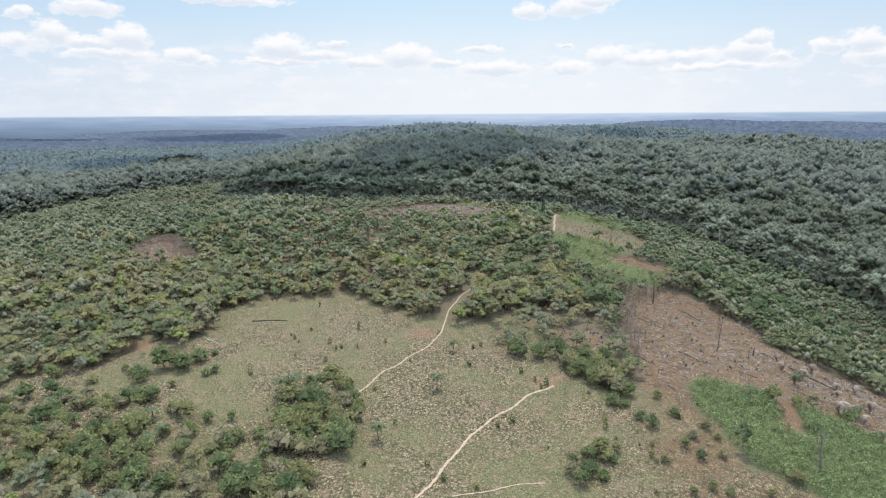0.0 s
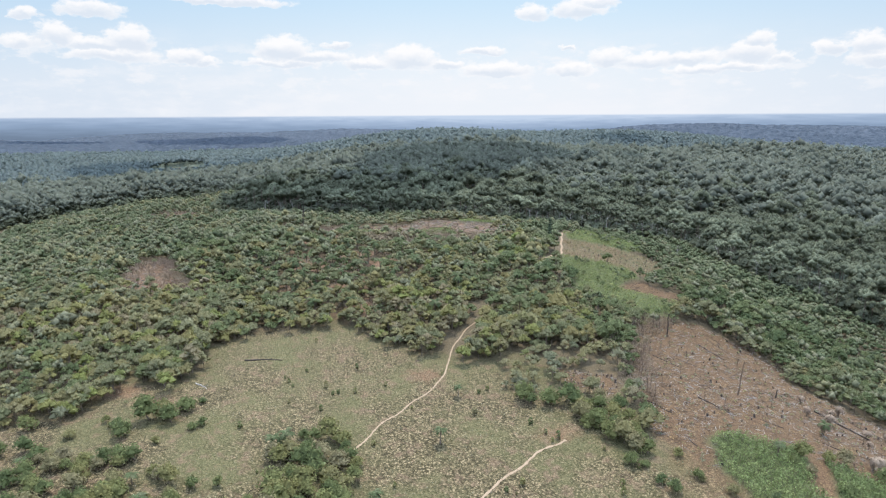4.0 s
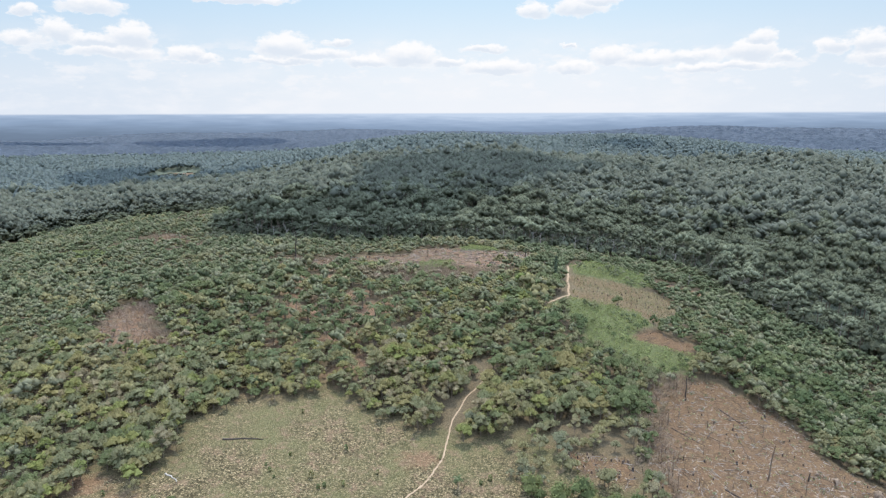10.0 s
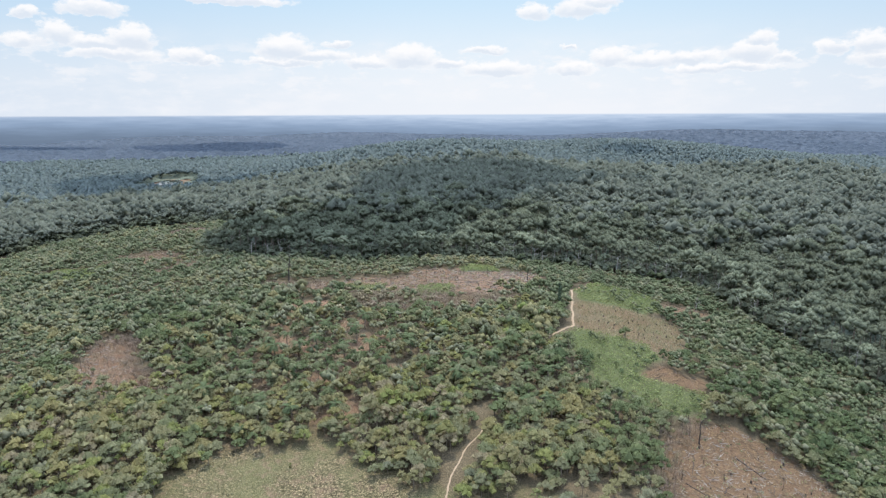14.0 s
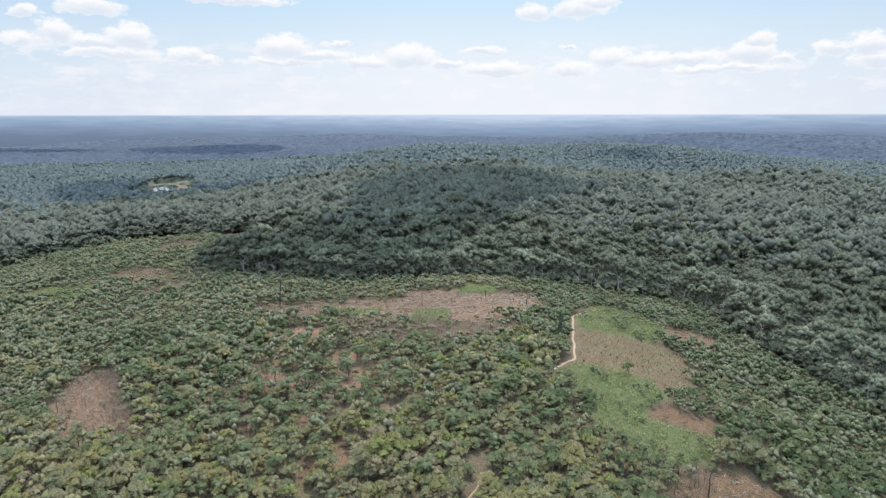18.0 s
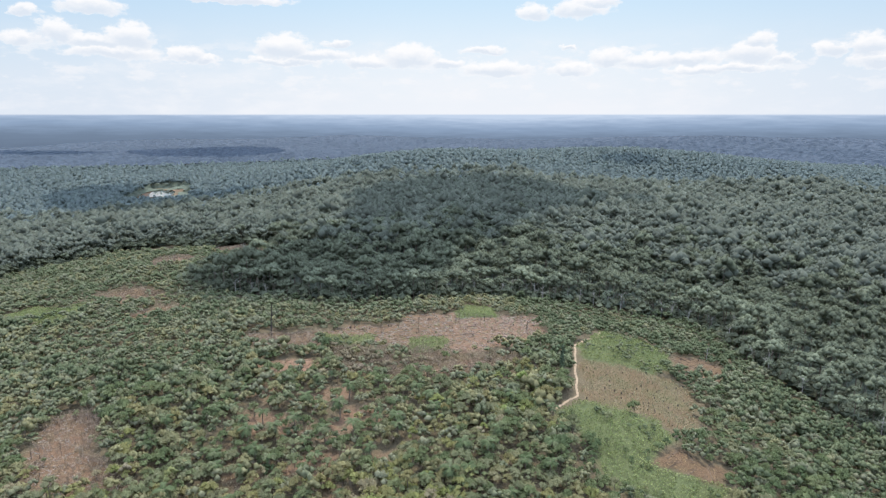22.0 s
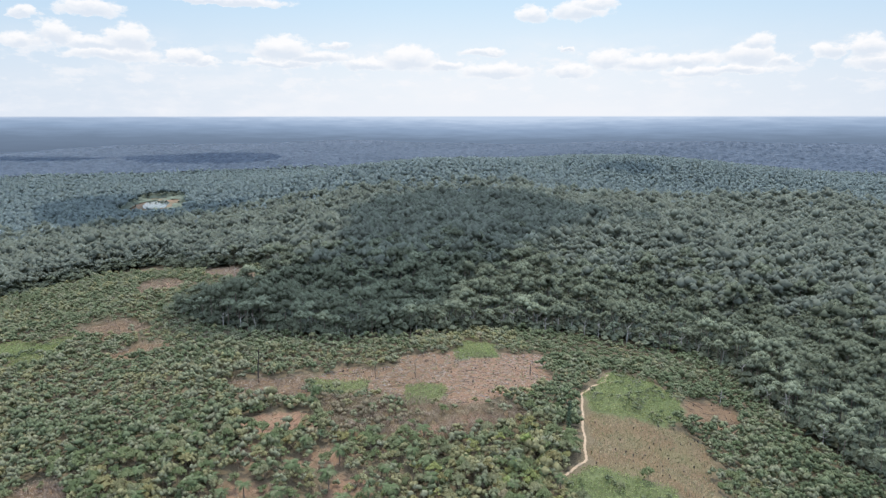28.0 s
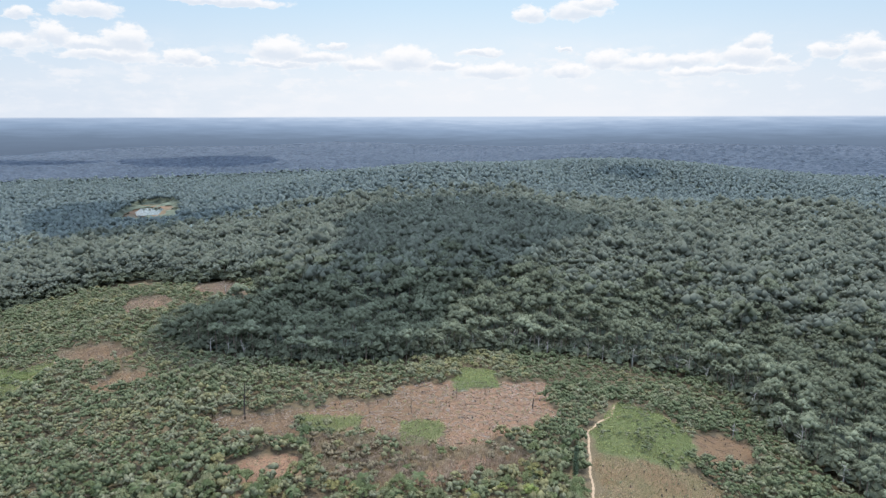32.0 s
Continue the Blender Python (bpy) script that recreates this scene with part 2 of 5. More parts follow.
def ground_material():
    """One soil and grass surface: the attribute 'land' says what grows where."""
    m, n = material("ground_soil_and_grass")
    land = n.add("ShaderNodeAttribute", dict(attribute_name="land"))
    ch = n.add("ShaderNodeSeparateColor", i0=land.outputs["Color"])
    p = n.add("ShaderNodeNewGeometry").outputs["Position"]
    big, mid, small = n.noise(p, 0.04, 4, 0.6), n.noise(p, 0.25, 4, 0.65), n.noise(p, 1.9, 4, 0.75)
    warp = n.add("ShaderNodeVectorMath", dict(operation="MULTIPLY_ADD"), i0=n.add("ShaderNodeTexNoise", Vector=p, Scale=0.9, Detail=3.0).outputs["Color"], i1=(1.6, 1.6, 0.0), i2=p).outputs[0]
    clump = n.add("ShaderNodeTexVoronoi", dict(feature="F1"), Vector=warp, Scale=1.6, Randomness=1.0)
    # Tussocks pale at their middle, with the shade between them painted in dark.
    tuft = n.math("SUBTRACT", n.math("MULTIPLY_ADD", n.noise(p, 3.2, 3, 0.8), 0.5, 0.5), n.math("MULTIPLY", clump.outputs["Distance"], 0.72))
    tuft = n.math("MULTIPLY_ADD", n.math("SUBTRACT", n.add("ShaderNodeSeparateColor", i0=clump.outputs["Color"]).outputs[0], 0.5), 0.24, tuft)
    grass = n.ramp(tuft, [(0.2, (0.031, 0.026, 0.014)), (0.38, (0.068, 0.058, 0.032)), (0.52, (0.112, 0.090, 0.050)), (0.7, (0.227, 0.180, 0.110))])
    green = n.ramp(small, [(0.3, (0.027, 0.032, 0.013)), (0.48, (0.065, 0.067, 0.030)), (0.68, (0.142, 0.124, 0.065))])
    grass = n.mix(n.ramp(big, [(0.42, 0.0), (0.6, 0.75)]), grass, green)
    grass = n.mix(n.ramp(mid, [(0.52, 0.0), (0.66, 0.75)]), grass, n.mix(tuft, (0.074, 0.051, 0.034), (0.184, 0.131, 0.085)))
    burnt = n.ramp(small, [(0.3, (0.028, 0.019, 0.012)), (0.45, (0.073, 0.046, 0.027)), (0.57, (0.109, 0.070, 0.041)), (0.7, (0.183, 0.122, 0.070))])
    burnt = n.mix(n.ramp(mid, [(0.42, 0.0), (0.62, 0.75)]), burnt, n.ramp(tuft, [(0.35, (0.050, 0.034, 0.019)), (0.5, (0.111, 0.077, 0.041)), (0.65, (0.213, 0.151, 0.081))]))
    sand = n.ramp(small, [(0.3, (0.059, 0.034, 0.022)), (0.47, (0.125, 0.072, 0.046)), (0.6, (0.176, 0.106, 0.068)), (0.75, (0.250, 0.166, 0.108))])
    sand = n.mix(n.ramp(mid, [(0.48, 0.0), (0.62, 0.7)]), sand, n.ramp(tuft, [(0.3, (0.059, 0.046, 0.029)), (0.65, (0.184, 0.144, 0.091))]))
    herb = n.mix(small, (0.041, 0.053, 0.022), (0.099, 0.110, 0.050))
    floor = n.ramp(small, [(0.3, (0.037, 0.032, 0.019)), (0.5, (0.074, 0.060, 0.037)), (0.7, (0.140, 0.110, 0.070))])
    col = n.mix(ch.outputs[0], floor, grass)
    col = n.mix(ch.outputs[1], col, burnt)
    col = n.mix(ch.outputs[2], col, sand)
    col = n.mix(land.outputs["Alpha"], col, herb)
    finish(n, col, 0.95, 0.1, bump=n.math("ADD", tuft, small), strength=0.7, dist=0.35)
    return m


GROUND = ground_material()


def plain_soil(name, a, b):
    m, n = material(name)
    p = n.add("ShaderNodeNewGeometry").outputs["Position"]
    g = n.math("MULTIPLY_ADD", n.noise(p, 0.6, 4, 0.6), 0.6, n.math("MULTIPLY", n.noise(p, 5.0, 3, 0.6), 0.4))
    finish(n, n.mix(g, a, b), 0.95, 0.1, bump=g, strength=0.5, dist=0.05)
    return m


TRAIL = plain_soil("trail_clay", (0.15, 0.108, 0.072), (0.29, 0.225, 0.155))
m, n = material("pond_water")
finish(n, (0.05, 0.055, 0.045, 1), 0.05, 0.5)
WATER = m
m, n = material("cloud_white")
puff = n.add("ShaderNodeBsdfTranslucent", Color=(0.9, 0.91, 0.93, 1))
gap = n.add("ShaderNodeBsdfTransparent")
n.add("ShaderNodeOutputMaterial", Surface=n.add("ShaderNodeMixShader", i0=0.1, i1=puff.outputs[0], i2=gap.outputs[0]).outputs[0])
CLOUD = m


# ------------------------------------------------------------------ the lie of the land
# Broad rises and hollows: x, y, spread in x, spread in y, height.
BROAD = [(0, 100, 220, 260, 50.5), (30, 900, 420, 420, -10.3), (-20, 1350, 420, 420, 73.9), (600, 1780, 500, 450, 59.4),
         (640, 850, 320, 300, 57.5), (-200, 60, 260, 300, 50.7), (0, -250, 350, 200, -11.1), (63, 816, 330, 330, 45.1),
         (-245, 417, 136, 136, 21.3), (114, 200, 53, 53, 8.0), (70, 475, 126, 126, 11.9), (369, 508, 163, 163, 17.4),
         (-56, 63, 78, 78, -16.3), (200, 0, 90, 90, -11.7), (579, 1213, 350, 350, -16.2),
         (1150, 2760, 620, 330, 54.0), (560, 2420, 300, 260, 30.0), (1950, 2700, 480, 420, 52.0)]
FINE = [(-56, 620, 202, 202, 16.6), (247, 626, 214, 214, 11.5), (2, -15, 58, 58, -9.4), (-56, 164, 65, 65, -11.5),
         (-72, -14, 90, 90, -14.2), (-438, 618, 274, 274, 16.0), (-196, 0, 105, 105, -8.9), (-200, 143, 95, 95, -14.8),
         (2, -300, 221, 221, 18.4), (2004, 1003, 350, 350, 15.0), (-17, -92, 51, 51, -5.5), (2, 373, 86, 86, -11.8),
         (44, 60, 66, 66, -5.1), (278, 393, 96, 96, -8.9), (313, 311, 109, 109, 8.1)]
NARROW = [(4, 133, 72, 72, -7.0), (-300, -200, 180, 180, 5.9), (102, -117, 103, 103, 3.7), (224, 80, 84, 84, -6.6),
         (-22, 322, 72, 72, 7.0), (121, 70, 57, 57, 6.2), (100, 32, 62, 62, -10.4), (-60, 230, 68, 68, -7.4),
         (30, -57, 45, 45, -3.4), (-196, -80, 110, 110, -11.6), (30, -127, 70, 70, -7.1), (132, 160, 58, 58, -4.0),
         (-140, 72, 97, 97, -6.1), (-60, 480, 125, 125, 7.4), (-118, 373, 102, 102, -4.3)]


def ground_z(x, y):
    x, y = np.asarray(x, float), np.asarray(y, float)
    z = np.full(np.broadcast(x, y).shape, -45.0)
    for cx, cy, sx, sy, h in BROAD + FINE + NARROW:
        z = z + h * np.exp(-((x - cx) / sx) ** 2 - ((y - cy) / sy) ** 2)
    far = np.clip((np.hypot(x, y) - 1500) / 1500, 0, 1)
    z = z - 70 * np.clip((np.hypot(x, y) - 4250) / 500, 0, 1)
    z = z + far * (10 * np.sin(x / 310 + 1) * np.cos(y / 270) + 12 * np.sin((x + 1.6 * y) / 430) * np.sin(x / 620 + 2) + 9 * np.sin(y / 190 + 0.8 * np.sin(x / 400)))
    return z + 0.25 * np.sin(x / 7.3) * np.sin(y / 6.1 + 1) + 0.15 * np.sin(x / 3.1 + y / 4.7)


def gz(x, y):
    return float(ground_z(x, y))


AREAS = {
    "pasture": [(-46, 24), (-54, 14), (-75, 12), (-88, -2), (-84, -20), (-89, -37), (-108, -31), (-108, -54), (-134, -59), (-150, -90),
                (-190, -360), (190, -360), (75, -140), (62, -92), (60, -74), (56, -50), (48, -22), (26, -10), (-1, -12), (-21, 3), (-31, 8)],
    "burn": [(76, 17), (82, 31), (103, 47), (121, 48), (135, 38), (144, 25), (138, 8), (150, 1), (170, -20), (180, -70), (150, -105), (112, -84),
             (90, -84), (74, -74), (65, -64), (61, -49), (63, -31)],
    "cut": [(39, -15), (47, -18), (58, -20), (61, -28), (54, -34), (44, -31), (38, -24)],
    "rough": [(58, -76), (66, -62), (76, -70), (77, -98), (90, -106), (110, -125), (60, -135), (52, -100)],
    "crop": [(78, -58), (92, -56), (102, -58), (112, -64), (130, -76), (140, -112), (109, -114), (96, -110), (88, -103), (80, -98), (77, -85), (76, -75)],
    "green": [(55, 106), (68, 116), (85, 114), (102, 108), (102, 93), (87, 74), (108, 73), (116, 67), (108, 54), (88, 45), (74, 54), (66, 61), (66, 73), (58, 93)],
    "strip": [(87, 74), (104, 88), (112, 81), (122, 78), (114, 69), (99, 70)],
    "field": [(79, 168), (97, 168), (120, 169), (138, 160), (130, 133), (112, 97), (104, 105), (97, 114), (70, 117)],
    "knoll": [(91, 202), (112, 245), (134, 243), (143, 215), (136, 183), (118, 167), (95, 167), (79, 169), (82, 188)],
    "red": [(145, 212), (168, 228), (181, 222), (173, 193), (152, 180), (138, 187)],
    "main": [(-69, 212), (-65, 221), (-53, 229), (-24, 227), (-20, 245), (-2, 251), (12, 256), (45, 262), (72, 276), (74, 256), (65, 234), (69, 206), (66, 198), (48, 183), (32, 175), (10, 167), (0, 171), (-17, 178), (-32, 188), (-47, 192), (-67, 197)],
    "bright": [(16, 285), (42, 290), (40, 248), (12, 237)],
    "brown": [(-118, 198), (-106, 202), (-91, 207), (-76, 215), (-68, 213), (-69, 194), (-70, 182), (-78, 178), (-95, 177), (-105, 182)],
    "orange": [(-88, 142), (-93, 151), (-89, 159), (-80, 165), (-62, 169), (-58, 153), (-65, 145), (-79, 142)],
    "orange_small": [(-8, 134), (-4, 144), (6, 155), (19, 158), (34, 160), (38, 151), (23, 147), (10, 143), (0, 136)],
    "scar": [(-160, 76), (-167, 94), (-160, 104), (-144, 98), (-138, 90), (-137, 72), (-120, 60), (-109, 54), (-117, 40), (-134, 49), (-147, 53)],
    "slope_clearing": [(-274, 418), (-293, 466), (-290, 492), (-259, 478), (-237, 426), (-245, 406)],
    "slope_high": [(-253, 508), (-249, 541), (-228, 548), (-196, 510), (-171, 455), (-176, 436), (-188, 442), (-205, 470), (-229, 468)],
    "left_brown": [(-272, 328), (-243, 337), (-220, 320), (-205, 300), (-235, 290), (-258, 305)],
    "left_brown_low": [(-205, 275), (-180, 278), (-176, 262), (-185, 247), (-212, 252)],
    "left_green": [(-335, 300), (-318, 318), (-280, 296), (-262, 285), (-285, 268), (-325, 285)],
    "left_yellow": [(-284, 279), (-278, 304), (-266, 311), (-253, 283), (-258, 263), (-256, 239), (-275, 240)],
}
MAIN_GREEN = [[(-71, 205), (-67, 210), (-38, 208), (-37, 198), (-48, 193), (-67, 189)], [(-17, 199), (5, 196), (8, 187), (2, 174), (-14, 172)]]
POND = [(-631, 1186), (-595, 1202), (-599, 1253), (-640, 1320), (-675, 1299), (-660, 1240)]
SHORE = [(-610, 1040), (-490, 1040), (-530, 1170), (-575, 1284), (-640, 1400), (-725, 1395), (-690, 1270), (-670, 1150)]
FAR_CLEARING = [(-225, 754), (-193, 756), (-168, 690), (-197, 685)]
# Edge of the tall forest round the worked plateau.
TALL_EDGE = [(260, -160), (250, 110), (222, 170), (210, 200), (208, 250), (214, 300), (196, 328), (150, 334), (100, 346), (48, 344), (20, 325), (-24, 286),
             (-74, 280), (-113, 288), (-164, 310), (-205, 345), (-215, 385), (-165, 430), (-160, 460), (-190, 525), (-270, 545), (-340, 600),
             (-390, 560), (-450, 480), (-520, 330), (-520, -160)]
DRY_SCRUB = [(-92, 111), (-80, 141), (-20, 125), (-13, 81), (-18, 30), (-48, 27), (-76, 53)]
BRUSH = [(-58, 188), (-12, 182), (8, 168), (40, 170), (48, 152), (10, 132), (-40, 138), (-60, 165)]
GROVE = [(-48, -72), (-40, -60), (-27, -62), (-22, -80), (-25, -95), (-41, -100)]
SCRUB = [(-150, -85), (-117, -72), (-102, -72), (-78, -80), (-55, -90), (-35, -97), (-28, -125), (-97, -135), (-150, -130)]
BORDER = [(18, -22), (23, -35), (37, -44), (42, -60), (55, -72), (60, -66), (60, -52), (62, -26), (70, 5), (50, 0), (27, -6)]


def inside(poly, x, y, jitter=0.0):
    """Signed distance to a plan outline, positive inside, with a ragged edge."""
    x, y = np.asarray(x, float), np.asarray(y, float)
    if jitter:
        x = x + jitter * (np.sin(y / 5.1 + x / 9) + 0.6 * np.sin(y / 2.3 + 1.7) + 0.4 * np.sin(x / 1.3 + y / 1.9))
        y = y + jitter * (np.sin(x / 4.7 + y / 8) + 0.6 * np.sin(x / 2.1 + 0.4) + 0.4 * np.sin(y / 1.2 - x / 1.7))
    best, odd = np.full(x.shape, 1e9), np.zeros(x.shape, bool)
    for (ax, ay), (bx, by) in zip(poly, poly[1:] + poly[:1]):
        dx, dy = bx - ax, by - ay
        u = np.clip(((x - ax) * dx + (y - ay) * dy) / (dx * dx + dy * dy), 0, 1)
        best = np.minimum(best, np.hypot(x - ax - u * dx, y - ay - u * dy))
        if ay != by:
            odd ^= ((ay > y) != (by > y)) & (x < (bx - ax) * (y - ay) / (by - ay) + ax)
    return np.where(odd, best, -best)


def wave(x, y, a, b, p=0.0):
    """A slow, uneven pattern between 0 and 1."""
    return 0.5 + 0.25 * np.sin(x / a + 1.3 * np.sin(y / b) + p) + 0.25 * np.sin(y / a * 1.3 + 1.1 * np.sin(x / b + p))


def soft(d, width=1.5):
    return np.clip(d / width + 0.5, 0, 1)


def tri_mesh(name, verts, tris, mats, tint=None, slot=None, smooth=False, normals=None):
    """A mesh from arrays of corners and triangles."""
    me = bpy.data.meshes.new(name)
    verts, tris = np.asarray(verts, np.float32), np.asarray(tris, np.int32)
    me.vertices.add(len(verts))
    me.vertices.foreach_set("co", verts.ravel())
    me.loops.add(tris.size)
    me.loops.foreach_set("vertex_index", tris.ravel())
    me.polygons.add(len(tris))
    me.polygons.foreach_set("loop_start", np.arange(0, tris.size, 3, dtype=np.int32))
    if slot is not None:
        me.polygons.foreach_set("material_index", np.asarray(slot, np.int32))
    me.polygons.foreach_set("use_smooth", np.full(len(tris), smooth))
    for mat in mats:
        me.materials.append(mat)
    if tint is not None:
        me.attributes.new("tint", "FLOAT", "POINT").data.foreach_set("value", np.asarray(tint, np.float32))
    if normals is not None:
        me.attributes.new("custom_normal", "FLOAT_VECTOR", "POINT").data.foreach_set("vector", np.asarray(normals, np.float32).ravel())
    me.update(calc_edges=True)
    return me


# ------------------------------------------------------------------ ground
def steps(a, b, fine, reach, grow):
    mid = list(np.arange(a, b + fine / 2, fine))
    lo, hi, s = [a], [b], fine
    while hi[-1] < reach:
        s *= grow
        hi.append(hi[-1] + s)
        lo.append(lo[-1] - s)
    return np.array(lo[:0:-1] + mid + hi[1:])


def build_ground():
    xs, ys = steps(-190, 190, 1.9, 4000, 1.16), steps(-150, 270, 1.9, 4000, 1.12)
    gx, gy = np.meshgrid(xs, ys)
    z = ground_z(gx, gy)
    z = z - 1.2 * soft(inside(POND, gx, gy), 30)
    nx, ny = len(xs), len(ys)
    i = (np.arange(ny - 1)[:, None] * nx + np.arange(nx - 1)).ravel()
    tris = np.concatenate([np.stack([i, i + 1, i + nx + 1], 1), np.stack([i, i + nx + 1, i + nx], 1)])
    me = tri_mesh("ground", np.stack([gx, gy, z], -1).reshape(-1, 3), tris, [GROUND], smooth=True)
    a = {k: soft(inside(p, gx, gy, 1.4), 2.6) for k, p in AREAS.items()}
    top = lambda *k: np.max([a[q] for q in k], 0)
    grass = np.maximum(a["pasture"], top("field", "rough"))
    fringe = soft(inside(AREAS["pasture"], gx, gy, 2.0) + 6, 7)
    grass = np.maximum(grass, 0.75 * fringe)
    bare = top("burn", "cut", "strip", "red", "main", "brown", "scar", "left_brown", "left_brown_low")
    patch = np.clip(wave(gx, gy, 5, 9) * 2.4 - 0.7, 0, 1)
    bare = np.maximum(bare, top("rough", "field") * (0.25 + 0.5 * patch))
    dry = soft(inside(BRUSH, gx, gy, 2.0), 6)
    grass, bare = np.maximum(grass, 0.7 * dry), np.maximum(bare, 0.55 * dry)
    sand = np.maximum(0.9 * top("orange", "orange_small", "slope_clearing", "slope_high"), np.maximum(0.4 * a["scar"], a["main"] * np.clip(0.45 + gx / 70, 0.2, 0.8)))
    sand = np.maximum(sand, 0.7 * soft(inside(DRY_SCRUB, gx, gy), 12) * np.clip(wave(gx, gy, 6, 9, 2) * 3 - 1.2, 0, 1))
    sand = np.maximum(sand, soft(inside(POND, gx, gy) + 12, 30))
    for px, py, r in ((-112, -104, 9), (-96, -100, 6), (-105, -38, 8), (-92, -46, 6), (-118, -122, 8), (-8, -20, 6), (33, -56, 5)):
        sand = np.maximum(sand, 0.65 * soft(r - np.hypot(gx - px, (gy - py) * 1.6) + 2 * np.sin(gx + gy), 4))
    herb = np.maximum(top("crop", "green", "knoll", "bright", "left_green"), 0.7 * a["left_yellow"])
    for p in MAIN_GREEN:
        herb = np.maximum(herb, 0.8 * soft(inside(p, gx, gy, 0.8)))
    herb = herb * (1 - a["strip"]) * (1 - soft(inside([(104, -61), (110, -62), (106, -74), (102, -84), (97, -80)], gx, gy, 0.6), 2))
    land = np.stack([grass, bare * (1 - herb), sand, herb], -1).reshape(-1, 4)
    me.attributes.new("land", "FLOAT_COLOR", "POINT").data.foreach_set("color", land.astype(np.float32).ravel())
    return tagged(new("ground", me), "dry pasture, burnt soil and forest floor reaching the horizon", "ground", kind="structure")


build_ground()


def trail(name, pts, width, label):
    """A trodden clay path with ragged edges, draped on the ground."""
    pts = np.array(pts, float)
    seg = np.r_[0, np.cumsum(np.hypot(*np.diff(pts, axis=0).T))]
    s = np.arange(0, seg[-1], 0.8)
    k = np.ones(9) / 9
    x, y = np.interp(s, seg, pts[:, 0]), np.interp(s, seg, pts[:, 1])
    if len(s) > 12:
        x[4:-4], y[4:-4] = np.convolve(x, k, "valid"), np.convolve(y, k, "valid")
    x, y = x + 0.25 * np.sin(s / 3.1), y + 0.25 * np.sin(s / 2.3)
    tx, ty = np.gradient(x), np.gradient(y)
    ln = np.hypot(tx, ty)
    wl = width * (0.5 + 0.14 * np.sin(s * 1.9) + 0.1 * np.sin(s * 4.3))
    wr = width * (0.5 + 0.14 * np.sin(s * 1.4 + 2) + 0.1 * np.sin(s * 5.1))
    rows = []
    for f in (-1.0, -0.5, 0.0, 0.5, 1.0):
        off = np.where(f < 0, wl, wr) * f
        px, py = x - ty / ln * off, y + tx / ln * off
        rows.append(np.stack([px, py, ground_z(px, py) + 0.16 - 0.08 * abs(f)], 1))
    v = np.stack(rows, 1).reshape(-1, 3)
    i = (np.arange(len(s) - 1)[:, None] * 5 + np.arange(4)).ravel()
    t = np.concatenate([np.stack([i, i + 1, i + 6], 1), np.stack([i, i + 6, i + 5], 1)])
    return tagged(new(name, tri_mesh(name, v, t, [TRAIL], smooth=True)), label, "trail", kind="structure")


trail("trail_pasture", [(-27, -68), (-25, -63.6), (-19.1, -51.3), (-11.3, -38.9), (-4.6, -28.6), (0.1, -19.2), (0.1, -12.9), (1.6, -6.6), (3.8, 3.9), (8.2, 14.5),
                        (12.9, 22), (16.2, 28.3), (15.5, 31)], 0.55, "narrow pale clay trail crossing the dry pasture")
trail("trail_curved", [(-14, -128), (-6.6, -111), (-2, -103.7), (2.3, -94.4), (7.2, -85.1), (14.1, -76.8), (21.5, -69.5), (27.5, -63.2), (35.2, -59)], 0.72,
      "pale trodden clay trail curving through dry grass")
trail("trail_short", [(2, -110), (8.9, -108.1), (15.9, -106), (24.5, -104)], 0.4, "faint clay trail in dry grass")
trail("trail_ridge", [(52.1, 103.4), (56.1, 109.5), (61.7, 114.6), (66.8, 119.6), (70.3, 137), (72.1, 149.3), (76.7, 170.7), (79.5, 187), (89.2, 201), (98.9, 212),
                      (104, 228), (109, 240)], 1.1, "orange clay trail along the ridge beside the field")
trail("trail_far", [(-252.7, 242.3), (-262.7, 264.6), (-266.4, 287), (-262, 295.3), (-266, 311.6)], 1.8, "pale clay trail among low bushes")
trail("trail_side", [(-175, 76), (-187.3, 93.8), (-194.2, 107)], 1.3, "pale clay trail among low trees")

v = [(x, y, gz(-635, 1250) + 2.0) for x, y in POND]
tagged(new("pond_water", tri_mesh("pond_water", v, [(0, i, i + 1) for i in range(1, len(v) - 1)], [WATER])), "still pond water reflecting the white sky", "water", kind="structure")


# ------------------------------------------------------------------ plants: shared forms
def ico(level=0):
    bm = bmesh.new()
    bmesh.ops.create_icosphere(bm, subdivisions=level + 1, radius=1)
    bmesh.ops.triangulate(bm, faces=bm.faces)
    bm.verts.ensure_lookup_table()
    v = np.array([q.co[:] for q in bm.verts])
    t = np.array([[q.index for q in f.verts] for f in bm.faces])
    bm.free()
    return v, t


ICO0, ICO1 = ico(0), ico(1)
OCTA = (np.array([(1, 0, 0), (0, 1, 0), (-1, 0, 0), (0, -1, 0), (0, 0, 1), (0, 0, -1)], float) * 1.15,
        np.array([(0, 1, 4), (1, 2, 4), (2, 3, 4), (3, 0, 4), (1, 0, 5), (2, 1, 5), (3, 2, 5), (0, 3, 5)]))


